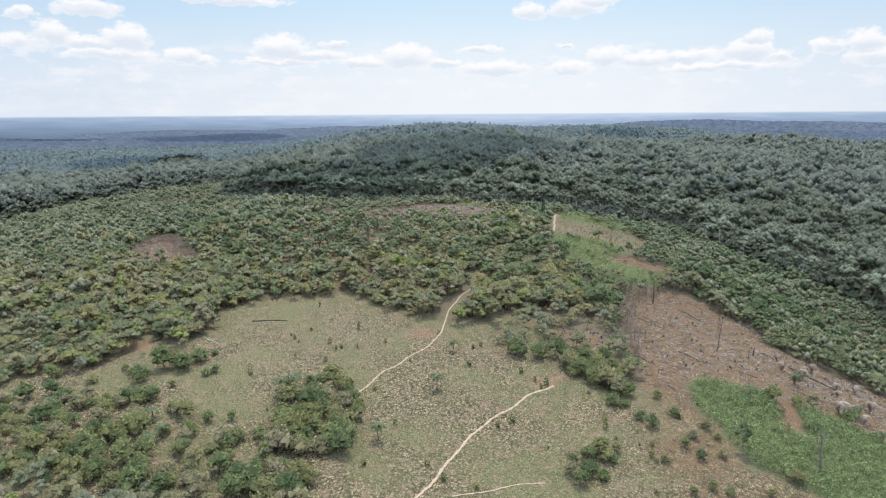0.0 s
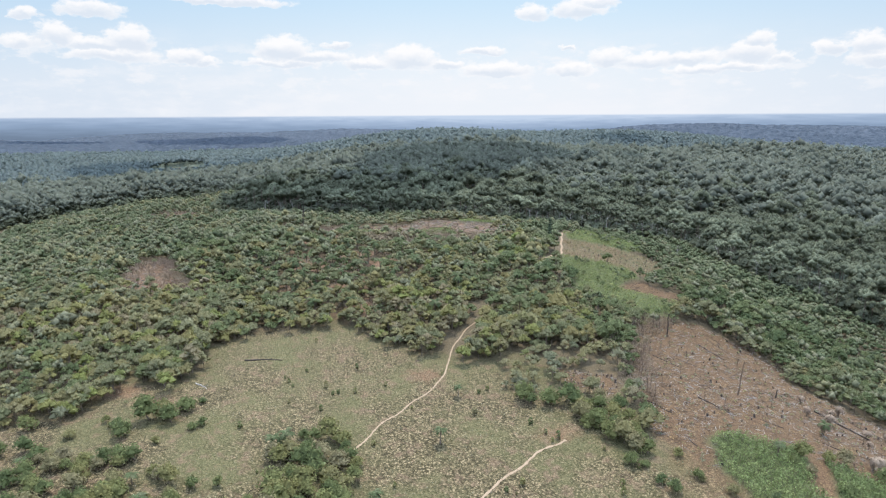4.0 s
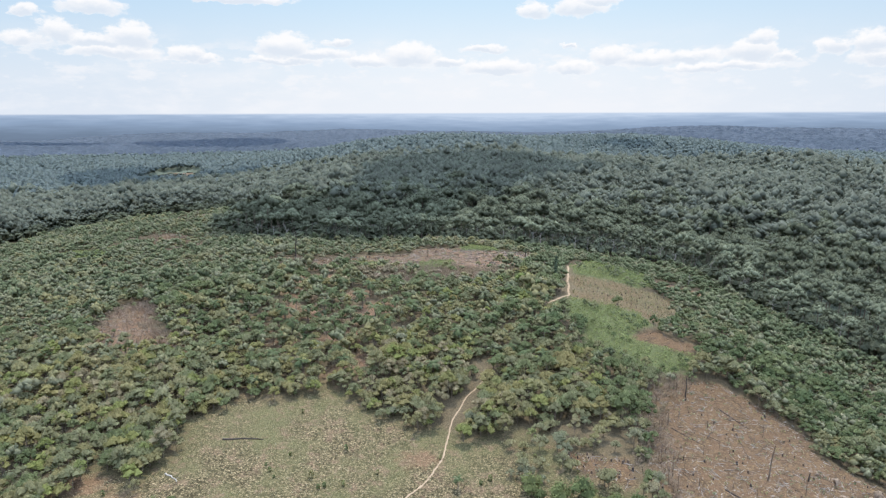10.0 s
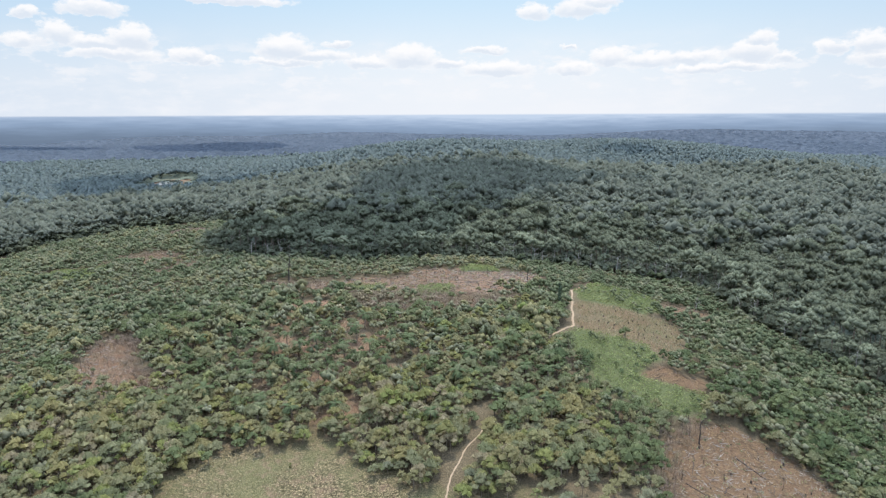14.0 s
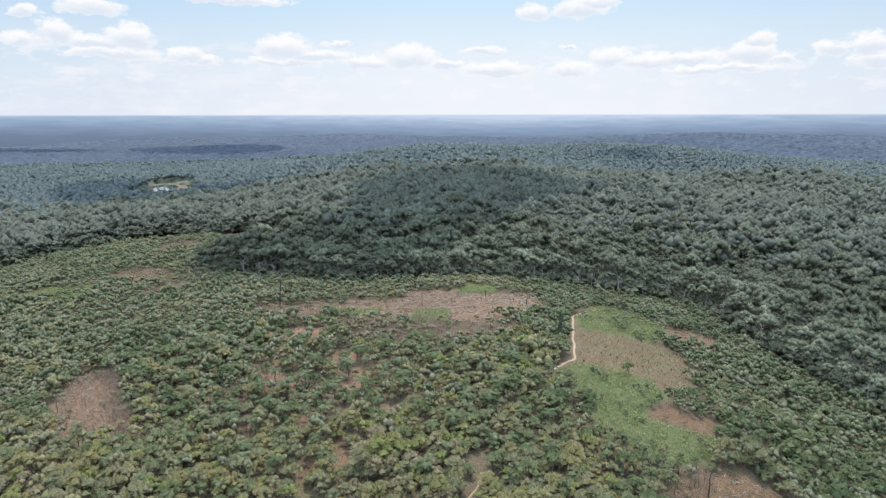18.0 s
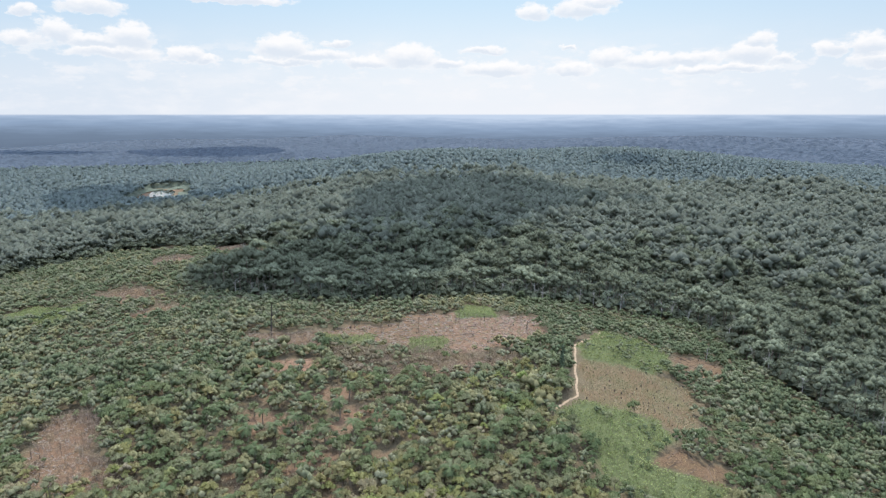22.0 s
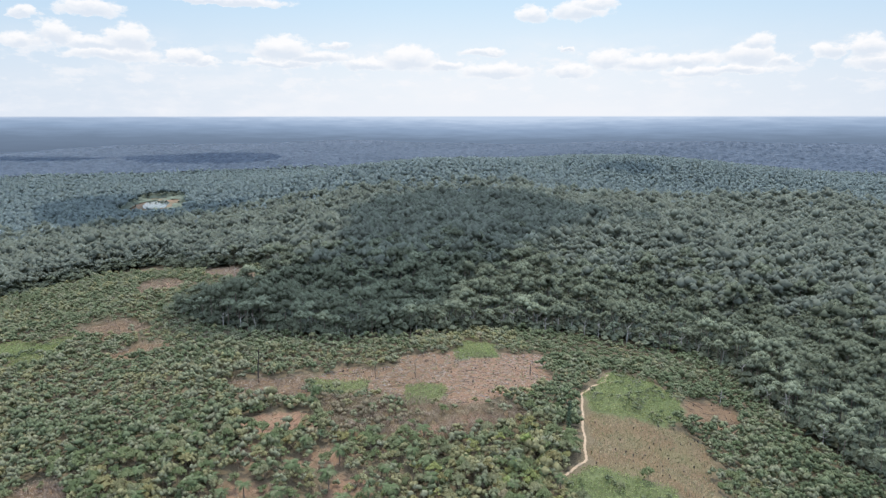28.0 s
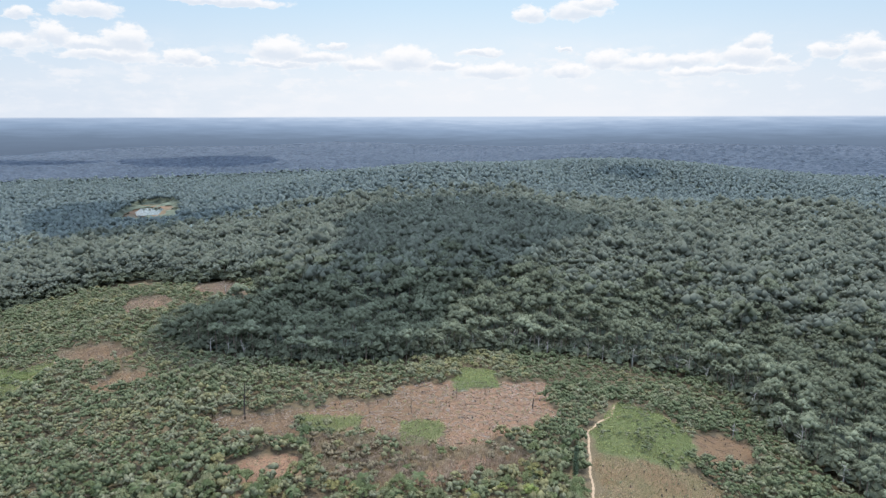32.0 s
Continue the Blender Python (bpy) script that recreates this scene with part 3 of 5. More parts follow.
class Form:
    """Gathers triangles and their soft normals; slot 0 leaves, slot 1 wood."""

    def __init__(self):
        self.v, self.t, self.s, self.m, self.n = [], [], [], [], 0

    def put(self, v, t, slot=0, normals=None):
        v, t = np.asarray(v, float), np.asarray(t)
        if normals is None:
            normals = np.zeros_like(v)
            face = np.cross(v[t[:, 1]] - v[t[:, 0]], v[t[:, 2]] - v[t[:, 0]])
            for k in range(3):
                np.add.at(normals, t[:, k], face)
        normals = np.broadcast_to(np.asarray(normals, float), v.shape)
        size = np.linalg.norm(normals, axis=1)[:, None]
        self.m.append(np.where(size > 1e-9, normals / np.maximum(size, 1e-9), (0.0, 0.0, 1.0)))
        self.v.append(v)
        self.t.append(t + self.n)
        self.s.append(np.full(len(t), slot))
        self.n += len(v)

    def done(self):
        return np.concatenate(self.v), np.concatenate(self.t), np.concatenate(self.s), np.concatenate(self.m)

    def stem(self, a, b, ra, rb, sides=4, slot=1):
        a, b = np.array(a, float), np.array(b, float)
        d = (b - a) / np.linalg.norm(b - a)
        u = np.cross(d, (0.3, 0.9, 0.1))
        u /= np.linalg.norm(u)
        q = np.cross(d, u)
        ang = np.arange(sides) * 2 * np.pi / sides
        ring = np.cos(ang)[:, None] * u + np.sin(ang)[:, None] * q
        t = []
        for i in range(sides):
            j = (i + 1) % sides
            t += [(i, j, sides + j), (i, sides + j, sides + i)]
        t += [(sides, sides + i, sides + i + 1) for i in range(1, sides - 1)]
        self.put(np.r_[a + ring * ra, b + ring * rb], t, slot)

    def sprays(self, rng, centre, radii, count, size, fold=True, low=-0.35, round_off=0.5):
        """Small folded leaf sprays over a lobe, shaded with its roundness."""
        d = rng.normal(size=(count * 4, 3))
        d /= np.linalg.norm(d, axis=1)[:, None]
        d = d[d[:, 2] > low][:count]
        for n in d:
            c = np.array(centre) + n * radii * rng.uniform(0.72, 1.15)
            n2 = n * 0.9 + rng.normal(size=3) * 0.45 + (0, 0, 0.4)
            n2 /= np.linalg.norm(n2)
            u = np.cross(n2, rng.normal(size=3))
            u /= np.linalg.norm(u)
            q = np.cross(n2, u)
            s = size * rng.uniform(0.65, 1.35)
            bend = n * round_off + n2 * (1 - round_off) + rng.normal(size=3) * 0.22
            if fold:
                self.put([c - u * s, c - q * s * 0.6 + n2 * s * 0.28, c + u * s, c + q * s * 0.6 + n2 * s * 0.28], [(0, 1, 2), (0, 2, 3)], 0, bend)
            else:
                self.put([c - u * s - q * s * 0.5, c + u * s - q * s * 0.4, c + q * s * 0.9 + n2 * s * 0.2], [(0, 1, 2)], 0, bend)

    def lobe(self, rng, centre, radii, mesh=ICO0, rough=0.22):
        v, t = mesh
        self.put(np.array(centre) + v * radii * rng.uniform(1 - rough, 1 + rough, (len(v), 1)), t, 0, v + rng.normal(size=v.shape) * 0.12)


def bush_form(seed, h, r, sprays=190, size=0.21, core=OCTA, lobes=(7, 11), wood=True, round_off=0.5):
    """A young tree: forked stem and an uneven crown of many small leafy lobes."""
    rng = np.random.default_rng(seed)
    f = Form()
    k = rng.integers(*lobes)
    flat = rng.uniform(0.75, 1.25)
    small = 2.6 / (k + 2) ** 0.5
    for i in range(k):
        a = i * 2.4 + rng.uniform(-0.6, 0.6)
        d = r * (0.78 * ((i + 0.2) / k) ** 0.6 * rng.uniform(0.75, 1.1))
        rr = r * rng.uniform(0.3, 0.5) * small
        c = np.array((d * np.cos(a), d * np.sin(a), h - rr * 0.7 - flat * h * 0.5 * (d / r) ** 1.6 * rng.uniform(0.5, 1.2)))
        c[2] = max(c[2], rr * 0.75)
        f.lobe(rng, c, np.array((0.8, 0.8, 0.7)) * rr, core, 0.3)
        f.sprays(rng, c, np.array((1.05, 1.05, 0.92)) * rr, sprays // k, size * r / 3.2, fold=False, low=-0.5, round_off=round_off)
        if wood and i < 3:
            f.stem((0, 0, -0.6 if i == 0 else h * 0.25), c, 0.13 if i == 0 else 0.08, 0.05, 3)
    return f.done()


def forest_form(seed, h, r, lobes=9, each=21, core=OCTA, size=0.075, stem=True, round_off=0.62):
    """A tall forest tree: straight stem and a deep, lumpy crown."""
    rng = np.random.default_rng(seed)
    f = Form()
    if stem:
        f.stem((0, 0, -2), (0, 0, h - r), 0.4, 0.25, 3)
    small = 2.5 / (lobes + 1.5) ** 0.5 if lobes > 1 else 1.45
    flat = rng.uniform(0.45, 0.95)
    for i in range(lobes):
        a, d = i * 2.4 + rng.uniform(-0.5, 0.5), r * 0.8 * ((i + 0.15) / lobes) ** 0.6 * rng.uniform(0.8, 1.1)
        rr = r * rng.uniform(0.42, 0.6) * small
        c = (d * np.cos(a), d * np.sin(a), h - rr * 0.8 - flat * r * (d / r) ** 1.5 * rng.uniform(0.6, 1.3))
        f.lobe(rng, c, np.array((1, 1, 0.85)) * rr * 0.74, core, 0.25)
        f.sprays(rng, c, np.array((1, 1, 0.9)) * rr, each, size * r, fold=False, low=-0.45, round_off=round_off)
    return f.done()


def scatter(name, forms, x, y, scale, tint, mats, label, category, sink=0.0, seed=5, smooth=False, level=0.0):
    """Many plants joined into one mesh; level evens out the height of their tops."""
    rng = np.random.default_rng(seed)
    which, turn, stretch = rng.integers(0, len(forms), len(x)), rng.uniform(0, 6.283, len(x)), rng.uniform(0.85, 1.2, len(x))
    z = ground_z(x, y) - sink - level * np.maximum(scale - np.mean(scale), -0.1)
    vs, ts, ss, ti, ns, base = [], [], [], [], [], 0
    for k, (fv, ft, fs, fn) in enumerate(forms):
        m = np.nonzero(which == k)[0]
        if not len(m):
            continue
        c, s = np.cos(turn[m])[:, None], np.sin(turn[m])[:, None]
        sc = scale[m][:, None]
        px = (fv[:, 0] * c - fv[:, 1] * s) * sc + x[m][:, None]
        py = (fv[:, 0] * s + fv[:, 1] * c) * sc + y[m][:, None]
        pz = fv[:, 2] * sc * stretch[m][:, None] + z[m][:, None]
        vs.append(np.stack([px, py, pz], -1).reshape(-1, 3))
        ns.append(np.stack([fn[:, 0] * c - fn[:, 1] * s, fn[:, 0] * s + fn[:, 1] * c, np.broadcast_to(fn[:, 2], px.shape)], -1).reshape(-1, 3))
        ts.append((ft[None] + (base + np.arange(len(m)) * len(fv))[:, None, None]).reshape(-1, 3))
        ss.append(np.tile(fs, len(m)))
        ti.append(np.repeat(tint[m], len(fv)))
        base += len(m) * len(fv)
    me = tri_mesh(name, np.concatenate(vs), np.concatenate(ts), mats, np.concatenate(ti), np.concatenate(ss), smooth=smooth, normals=np.concatenate(ns))
    return tagged(new(name, me), label, category, kind="stuff")


def spread(x0, x1, y0, y1, gap, seed):
    """Places on a shaken grid."""
    rng = np.random.default_rng(seed)
    gx, gy = np.meshgrid(np.arange(x0, x1, gap), np.arange(y0, y1, gap))
    gx = gx + (np.arange(gx.shape[0]) % 2)[:, None] * gap / 2
    return (gx + rng.uniform(-0.42, 0.42, gx.shape) * gap).ravel(), (gy + rng.uniform(-0.42, 0.42, gy.shape) * gap).ravel(), rng


# ------------------------------------------------------------------ young woodland on the plateau
def open_ground(x, y):
    d = np.full(x.shape, -1e9)
    for p in AREAS.values():
        d = np.maximum(d, inside(p, x, y, 2.2))
    return d


def in_view(x, y, margin=60, half=40):
    """Ground that the walk looks over, with room to spare."""
    return np.abs(x) < (y + 245) * math.tan(radians(half)) + margin


YOUNG = ((1, 5.0, 3.7), (2, 5.8, 3.5), (3, 4.3, 3.9), (4, 7.2, 3.6), (5, 6.0, 3.0), (6, 4.0, 3.2), (7, 6.2, 4.1), (8, 8.2, 3.2))
SECOND, THIRD = [bush_form(*k) for k in YOUNG], [bush_form(*k, 36, 0.34, OCTA, (4, 6), False, 0.75) for k in YOUNG]
x, y, rng = spread(-450, 270, -150, 560, 3.8, 11)
d_open, d_tall = open_ground(x, y), inside(TALL_EDGE, x, y, 2.5)
chance = np.where(d_open > -0.8, 0.0, 1.0)
chance = np.where(inside(DRY_SCRUB, x, y) > 0, chance * np.clip(1.25 - 1.1 * wave(x, y, 6, 9, 2), 0.3, 0.95), chance)
chance = np.where(inside(BRUSH, x, y) > 0, 0.34 * chance, chance)
chance = np.where((inside(AREAS["knoll"], x, y) > 0) & (wave(x, y, 6, 9, 1) > 0.42), 0.75, chance)
chance = np.where((inside(AREAS["green"], x, y) > 0) & (inside(AREAS["strip"], x, y) < -2) & (wave(x, y, 5, 8, 3) > 0.58), 0.6, chance)
chance = np.where((inside(AREAS["left_yellow"], x, y) > 0) & (wave(x, y, 5, 8) > 0.55), 0.5, chance)
chance = np.where((inside(AREAS["scar"], x, y) > 0) & (wave(x, y, 5, 7) > 0.62), 0.5, chance)
near_path = np.minimum(np.abs(x - np.interp(y, [-13, 4, 15, 22, 29, 34], [0, 3.8, 8.2, 12.9, 16.2, 15])), 99)
chance = np.where((y > -14) & (y < 42) & (near_path < 4.4), 0, chance)
chance = np.where((y > 95) & (y < 245) & (np.abs(x - np.interp(y, [103, 115, 120, 137, 171, 187, 201, 212, 240], [52, 62, 67, 70, 77, 80, 89, 98, 109])) < 3.6), 0, chance)
chance = np.where((y < 0) & (inside(BORDER, x, y) > 0), 0.0, chance)
keep = (rng.uniform(size=len(x)) < chance) & (d_tall > 0) & in_view(x, y, 22, 37) & (np.hypot(x - 64, y - 141) > 6)
x, y, d_tall = x[keep], y[keep], d_tall[keep]
size = (0.52 + 0.55 * rng.beta(1.6, 2.4, len(x)) + 0.25 * (rng.uniform(size=len(x)) < 0.07)) * (0.85 + 0.4 * wave(x, y, 23, 31))
size *= np.where((y > 215) & (d_tall < 90), 0.85, 1.0)
size *= np.where((open_ground(x, y) > 0) & (y > 40), 0.66, 1.14)
tone = np.clip(rng.beta(1.5, 1.7, len(x)) * 0.8 + 0.3 * wave(x, y, 19, 27, 1) - 0.06 + 0.16 * (y < 60), 0, 0.97)
tone = np.clip(tone - 0.3 * (x > 60) - 0.16 * (x < -60) * (y > 90), 0, 1)
tone = np.where((inside(BRUSH, x, y) > 0) & (rng.uniform(size=len(x)) < 0.45), 1.0, tone)
near = np.hypot(x * 0.85, y + 60) + rng.uniform(-80, 80, len(x)) < 180
scatter("young_woodland", SECOND, x[near], y[near], size[near], tone[near], [LEAF_YOUNG, BARK], "dense grey-green young secondary trees beside the pasture", "trees")
scatter("plateau_woodland", THIRD, x[~near], y[~near], size[~near], tone[~near], [LEAF_TREE, BARK], "grey-green young secondary trees covering the plateau", "trees", seed=6, smooth=True)

# Larger rounded trees along the rim of the pasture.
x, y, rng = spread(-140, 40, -70, 45, 5.2, 17)
d = inside(AREAS["pasture"], x, y, 1.5)
rim = (d < -1.5) & (d > -13) & (rng.uniform(size=len(x)) < 0.62) & (np.abs(x - np.interp(y, [-13, 4, 15, 22, 29, 34], [0, 3.8, 8.2, 12.9, 16.2, 15])) > 5.5) & (y > -62) & (x < 22)
rim &= (inside(BORDER, x, y) < 0)
x, y = x[rim], y[rim]
scatter("pasture_rim_trees", SECOND, x, y, rng.uniform(0.8, 1.2, len(x)), np.clip(rng.normal(0.66, 0.16, len(x)), 0, 0.95), [LEAF_YOUNG, BARK],
        "rounded olive-green trees lining the pasture", "trees", seed=18)

# ------------------------------------------------------------------ tall forest
CROWNS = ((21, 20, 5.6), (22, 23, 6.6), (23, 18, 5.0), (24, 25, 7.6), (25, 21, 6.0), (26, 17, 4.6), (27, 22, 5.8))
x, y, rng = spread(-1000, 1050, -60, 1080, 8.0, 12)
d_tall = inside(TALL_EDGE, x, y, 2.5)
dist = np.hypot(x, y + 150)
keep = (d_tall < 0) & in_view(x, y, 40, 37.5) & (inside(FAR_CLEARING, x, y) < -4) & (open_ground(x, y) < -5) & (dist < 1120)
keep &= (rng.uniform(size=len(x)) < 0.95) & (inside(SHORE, x, y) < 0)
x, y, d_tall, dist = x[keep], y[keep], d_tall[keep], dist[keep]
size = (0.62 + 0.78 * rng.beta(2, 3, len(x)) + 0.35 * (rng.uniform(size=len(x)) < 0.08)) * (0.9 + 0.3 * wave(x, y, 41, 57))
size *= np.where((d_tall > -35) & (x < 60) & (x > -190) & (y < 420), 0.9, 1.0)
size *= np.where((d_tall > -25) & (x > 60), 0.9, 1.0)
size *= np.where(x < -190, np.clip(0.45 - d_tall / 90, 0.45, 1.0), 1.0)
tone = np.clip(rng.beta(2, 2.4, len(x)) * 0.85 + 0.2 * wave(x, y, 33, 61, 2), 0, 1)
tone = np.where((d_tall > -24) & (rng.uniform(size=len(x)) < 0.3), 0.97, tone)
near = dist + rng.uniform(-90, 90, len(x)) < 690
scatter("tall_forest", [forest_form(*c) for c in CROWNS], x[near], y[near], size[near], tone[near], [LEAF_FOREST, BARK],
        "dark tall rainforest at the foot of the hill", "forest", smooth=True, level=9.0)
x, y, rng = spread(-1000, 1050, 300, 1180, 6.3, 16)
dist = np.hypot(x, y + 150) + rng.uniform(-130, 130, len(x)) * (np.hypot(x, y + 150) > 900)
keep = (inside(TALL_EDGE, x, y) < -4) & in_view(x, y, 40, 37.5) & (inside(FAR_CLEARING, x, y) < -4) & (open_ground(x, y) < -5) & (dist < 1120) & (dist + rng.uniform(-90, 90, len(x)) >= 680)
keep &= (rng.uniform(size=len(x)) < 0.96) & (inside(SHORE, x, y) < 0)
x, y = x[keep], y[keep]
size = (0.8 + 0.6 * rng.beta(2, 3, len(x)) + 0.25 * (rng.uniform(size=len(x)) < 0.07)) * (0.9 + 0.3 * wave(x, y, 41, 57))
size *= np.where(x < -190, np.clip(0.5 - inside(TALL_EDGE, x, y) / 90, 0.5, 1.0), 1.0)
tone = np.clip(rng.beta(2, 2.4, len(x)) * 0.85 + 0.2 * wave(x, y, 33, 61, 2), 0, 1)
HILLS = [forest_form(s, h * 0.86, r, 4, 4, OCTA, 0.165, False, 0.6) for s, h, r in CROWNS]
scatter("hill_forest", HILLS, x, y, size * 1.18, tone, [LEAF_HILL_HAZED, BARK],
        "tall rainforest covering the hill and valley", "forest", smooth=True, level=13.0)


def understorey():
    """The closed lower canopy between the tall crowns, a sheet coloured dark as the gaps' shade."""
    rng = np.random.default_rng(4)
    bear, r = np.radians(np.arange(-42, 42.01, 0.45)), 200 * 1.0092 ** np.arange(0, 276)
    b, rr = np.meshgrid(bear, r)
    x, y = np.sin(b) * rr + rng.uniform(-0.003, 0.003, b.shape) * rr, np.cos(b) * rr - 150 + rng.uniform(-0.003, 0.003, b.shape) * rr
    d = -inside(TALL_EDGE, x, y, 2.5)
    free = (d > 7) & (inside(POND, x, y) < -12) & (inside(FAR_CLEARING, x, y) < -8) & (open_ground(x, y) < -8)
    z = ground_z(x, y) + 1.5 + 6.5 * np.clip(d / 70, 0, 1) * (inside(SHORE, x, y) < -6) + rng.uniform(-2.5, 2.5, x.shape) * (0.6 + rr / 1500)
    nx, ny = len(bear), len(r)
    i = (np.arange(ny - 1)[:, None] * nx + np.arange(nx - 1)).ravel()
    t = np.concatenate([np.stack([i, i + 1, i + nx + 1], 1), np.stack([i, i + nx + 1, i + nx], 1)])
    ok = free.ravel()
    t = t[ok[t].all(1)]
    me = tri_mesh("forest_understorey", np.stack([x, y, z], -1).reshape(-1, 3), t, [LEAF_UNDER_SHADE], rng.uniform(0.0, 1.0, x.size))
    return tagged(new("forest_understorey", me), "closed lower canopy, coloured dark for the shade between tall forest crowns", "forest", kind="stuff")


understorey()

x, y, rng = spread(-560, 330, 60, 640, 5.6, 14)
d_tall = inside(TALL_EDGE, x, y, 2.5)
keep = (d_tall < 2) & (d_tall > np.where(x < -190, -60, -24)) & in_view(x, y, 20, 37) & (open_ground(x, y) < -2) & (rng.uniform(size=len(x)) < 0.85)
x, y = x[keep], y[keep]
scatter("forest_edge_growth", THIRD, x, y, rng.uniform(1.1, 2.1, len(x)), np.clip(rng.beta(2, 3, len(x)) * 0.8, 0, 1), [LEAF_FOREST, BARK],
        "dark green understorey along the forest edge", "trees", seed=8)

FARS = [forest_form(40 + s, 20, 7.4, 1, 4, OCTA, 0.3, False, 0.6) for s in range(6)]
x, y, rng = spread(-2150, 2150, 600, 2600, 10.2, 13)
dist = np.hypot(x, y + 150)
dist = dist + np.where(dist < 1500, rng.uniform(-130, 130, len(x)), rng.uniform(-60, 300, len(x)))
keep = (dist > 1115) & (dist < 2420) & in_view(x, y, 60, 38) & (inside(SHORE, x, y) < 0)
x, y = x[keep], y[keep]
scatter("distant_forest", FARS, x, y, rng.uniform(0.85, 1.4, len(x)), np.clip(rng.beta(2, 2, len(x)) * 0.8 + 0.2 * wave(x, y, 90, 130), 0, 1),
        [LEAF_DISTANT_HAZED, BARK], "rainforest canopy stretching far away, blue-green haze in its leaf colour", "forest", seed=9, smooth=True, level=13.0)


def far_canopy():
    """The closed canopy beyond, as one lumpy sheet coloured blue for haze."""
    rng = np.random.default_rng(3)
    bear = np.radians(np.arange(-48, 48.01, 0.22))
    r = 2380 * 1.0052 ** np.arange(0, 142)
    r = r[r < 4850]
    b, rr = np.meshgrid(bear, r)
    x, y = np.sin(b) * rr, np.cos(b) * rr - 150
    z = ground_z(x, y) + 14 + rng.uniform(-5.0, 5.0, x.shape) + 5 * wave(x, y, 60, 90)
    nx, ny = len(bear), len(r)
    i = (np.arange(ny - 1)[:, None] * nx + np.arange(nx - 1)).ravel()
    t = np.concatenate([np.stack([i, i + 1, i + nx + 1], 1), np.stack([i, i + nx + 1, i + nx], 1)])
    me = tri_mesh("far_canopy", np.stack([x, y, z], -1).reshape(-1, 3), t, [LEAF_FAR_HAZED], np.clip(rng.uniform(0, 0.6, x.size) + 0.5 * wave(x, y, 130, 210).ravel(), 0, 1))
    return tagged(new("far_canopy", me), "endless forest plain towards the horizon, blue haze in its leaf colour", "forest", kind="stuff")


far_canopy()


# ------------------------------------------------------------------ clouds whose shade lies on the forest
def cloud(name, outline, height, seed, puffs=90, most=80):
    """A cumulus overhead, placed up-sun of the shade that it throws on an outline of the plan."""
    rng = np.random.default_rng(seed)
    cx, cy = np.mean(outline, axis=0)
    px, py = zip(*outline)
    x, y = rng.uniform(min(px), max(px), 4000), rng.uniform(min(py), max(py), 4000)
    d = inside(outline, x, y)
    ok = np.nonzero(d > 9)[0][:puffs * 4]
    ok = ok[np.argsort(-d[ok])][::4] if len(ok) > puffs * 2 else ok
    f = Form()
    for i in ok:
        r = min(d[i] * 1.08, most)
        f.lobe(rng, (x[i] - cx, y[i] - cy, rng.uniform(0, 0.3) * r), np.array((r, r, 0.45 * r)), ICO1, 0.12)
    v, t, s, m = f.done()
    ob = new(name, tri_mesh(name, v, t, [CLOUD], normals=m))
    up = height / sun_dir.z
    ob.location = (cx + sun_dir.x * up, cy + sun_dir.y * up, height + gz(cx, cy) + 15)
    return tagged(ob, "white cumulus cloud high above the forest", "cloud", kind="structure")


HILL_SHADE = [(-138, 770), (-90, 860), (-20, 895), (40, 925), (90, 915), (140, 865), (185, 790), (235, 722), (300, 690), (285, 645), (220, 655), (180, 630), (140, 590), (90, 510),
              (50, 470), (25, 435), (14, 400), (-2, 340), (-18, 296), (-50, 286), (-126, 278), (-150, 270), (-200, 308), (-218, 340), (-208, 376), (-174, 388), (-150, 432),
              (-124, 472), (-90, 510), (-104, 560), (-116, 630)]
POND_SHADE = [(-690, 930), (-830, 1150), (-800, 1320), (-700, 1330), (-600, 1170), (-481, 1075), (-381, 1069), (-330, 971), (-404, 930), (-436, 830), (-515, 800)]
cloud("cloud", HILL_SHADE, 900, 71, 110)
cloud("cloud", POND_SHADE, 900, 72, 60, 110)
cloud("cloud", [(-1558, 2800), (-1374, 3000), (-739, 2659), (-624, 2488), (-835, 2349), (-1182, 2380)], 950, 73, 50, 160)
cloud("cloud", [(-2100, 2500), (-1800, 2900), (-1500, 2850), (-1450, 2500), (-1800, 2400)], 950, 75, 40, 160)
cloud("cloud", [(400, 1500), (470, 1594), (586, 1618), (600, 1515), (486, 1443)], 900, 74, 30)


# ------------------------------------------------------------------ things: helpers
def part(name, form, mats, parent, label="", at=None):
    """One mesh under a thing, from a gathered form."""
    v, t, s, m = form.done() if isinstance(form, Form) else form
    ob = new(name, tri_mesh(name, v, t, mats, slot=s if len(mats) > 1 else None, normals=m))
    ob.parent = parent
    if at is not None:
        ob.matrix_basis = at
    return tagged(ob, label) if label else ob


def thing(name, label, category, group="", x=0.0, y=0.0, sink=0.1):
    ob = new(name)
    ob.empty_display_size = 0.3
    ob.location = (x, y, gz(x, y) - sink)
    return tagged(ob, label, category, group)


def plant_again(proto, x, y, scale, turn, sink=0.1, lean=0.0):
    ob = copy_thing(proto, pose(x, y, gz(x, y) - sink, lean, 0, turn))
    ob.scale = (scale, scale, scale)
    return ob


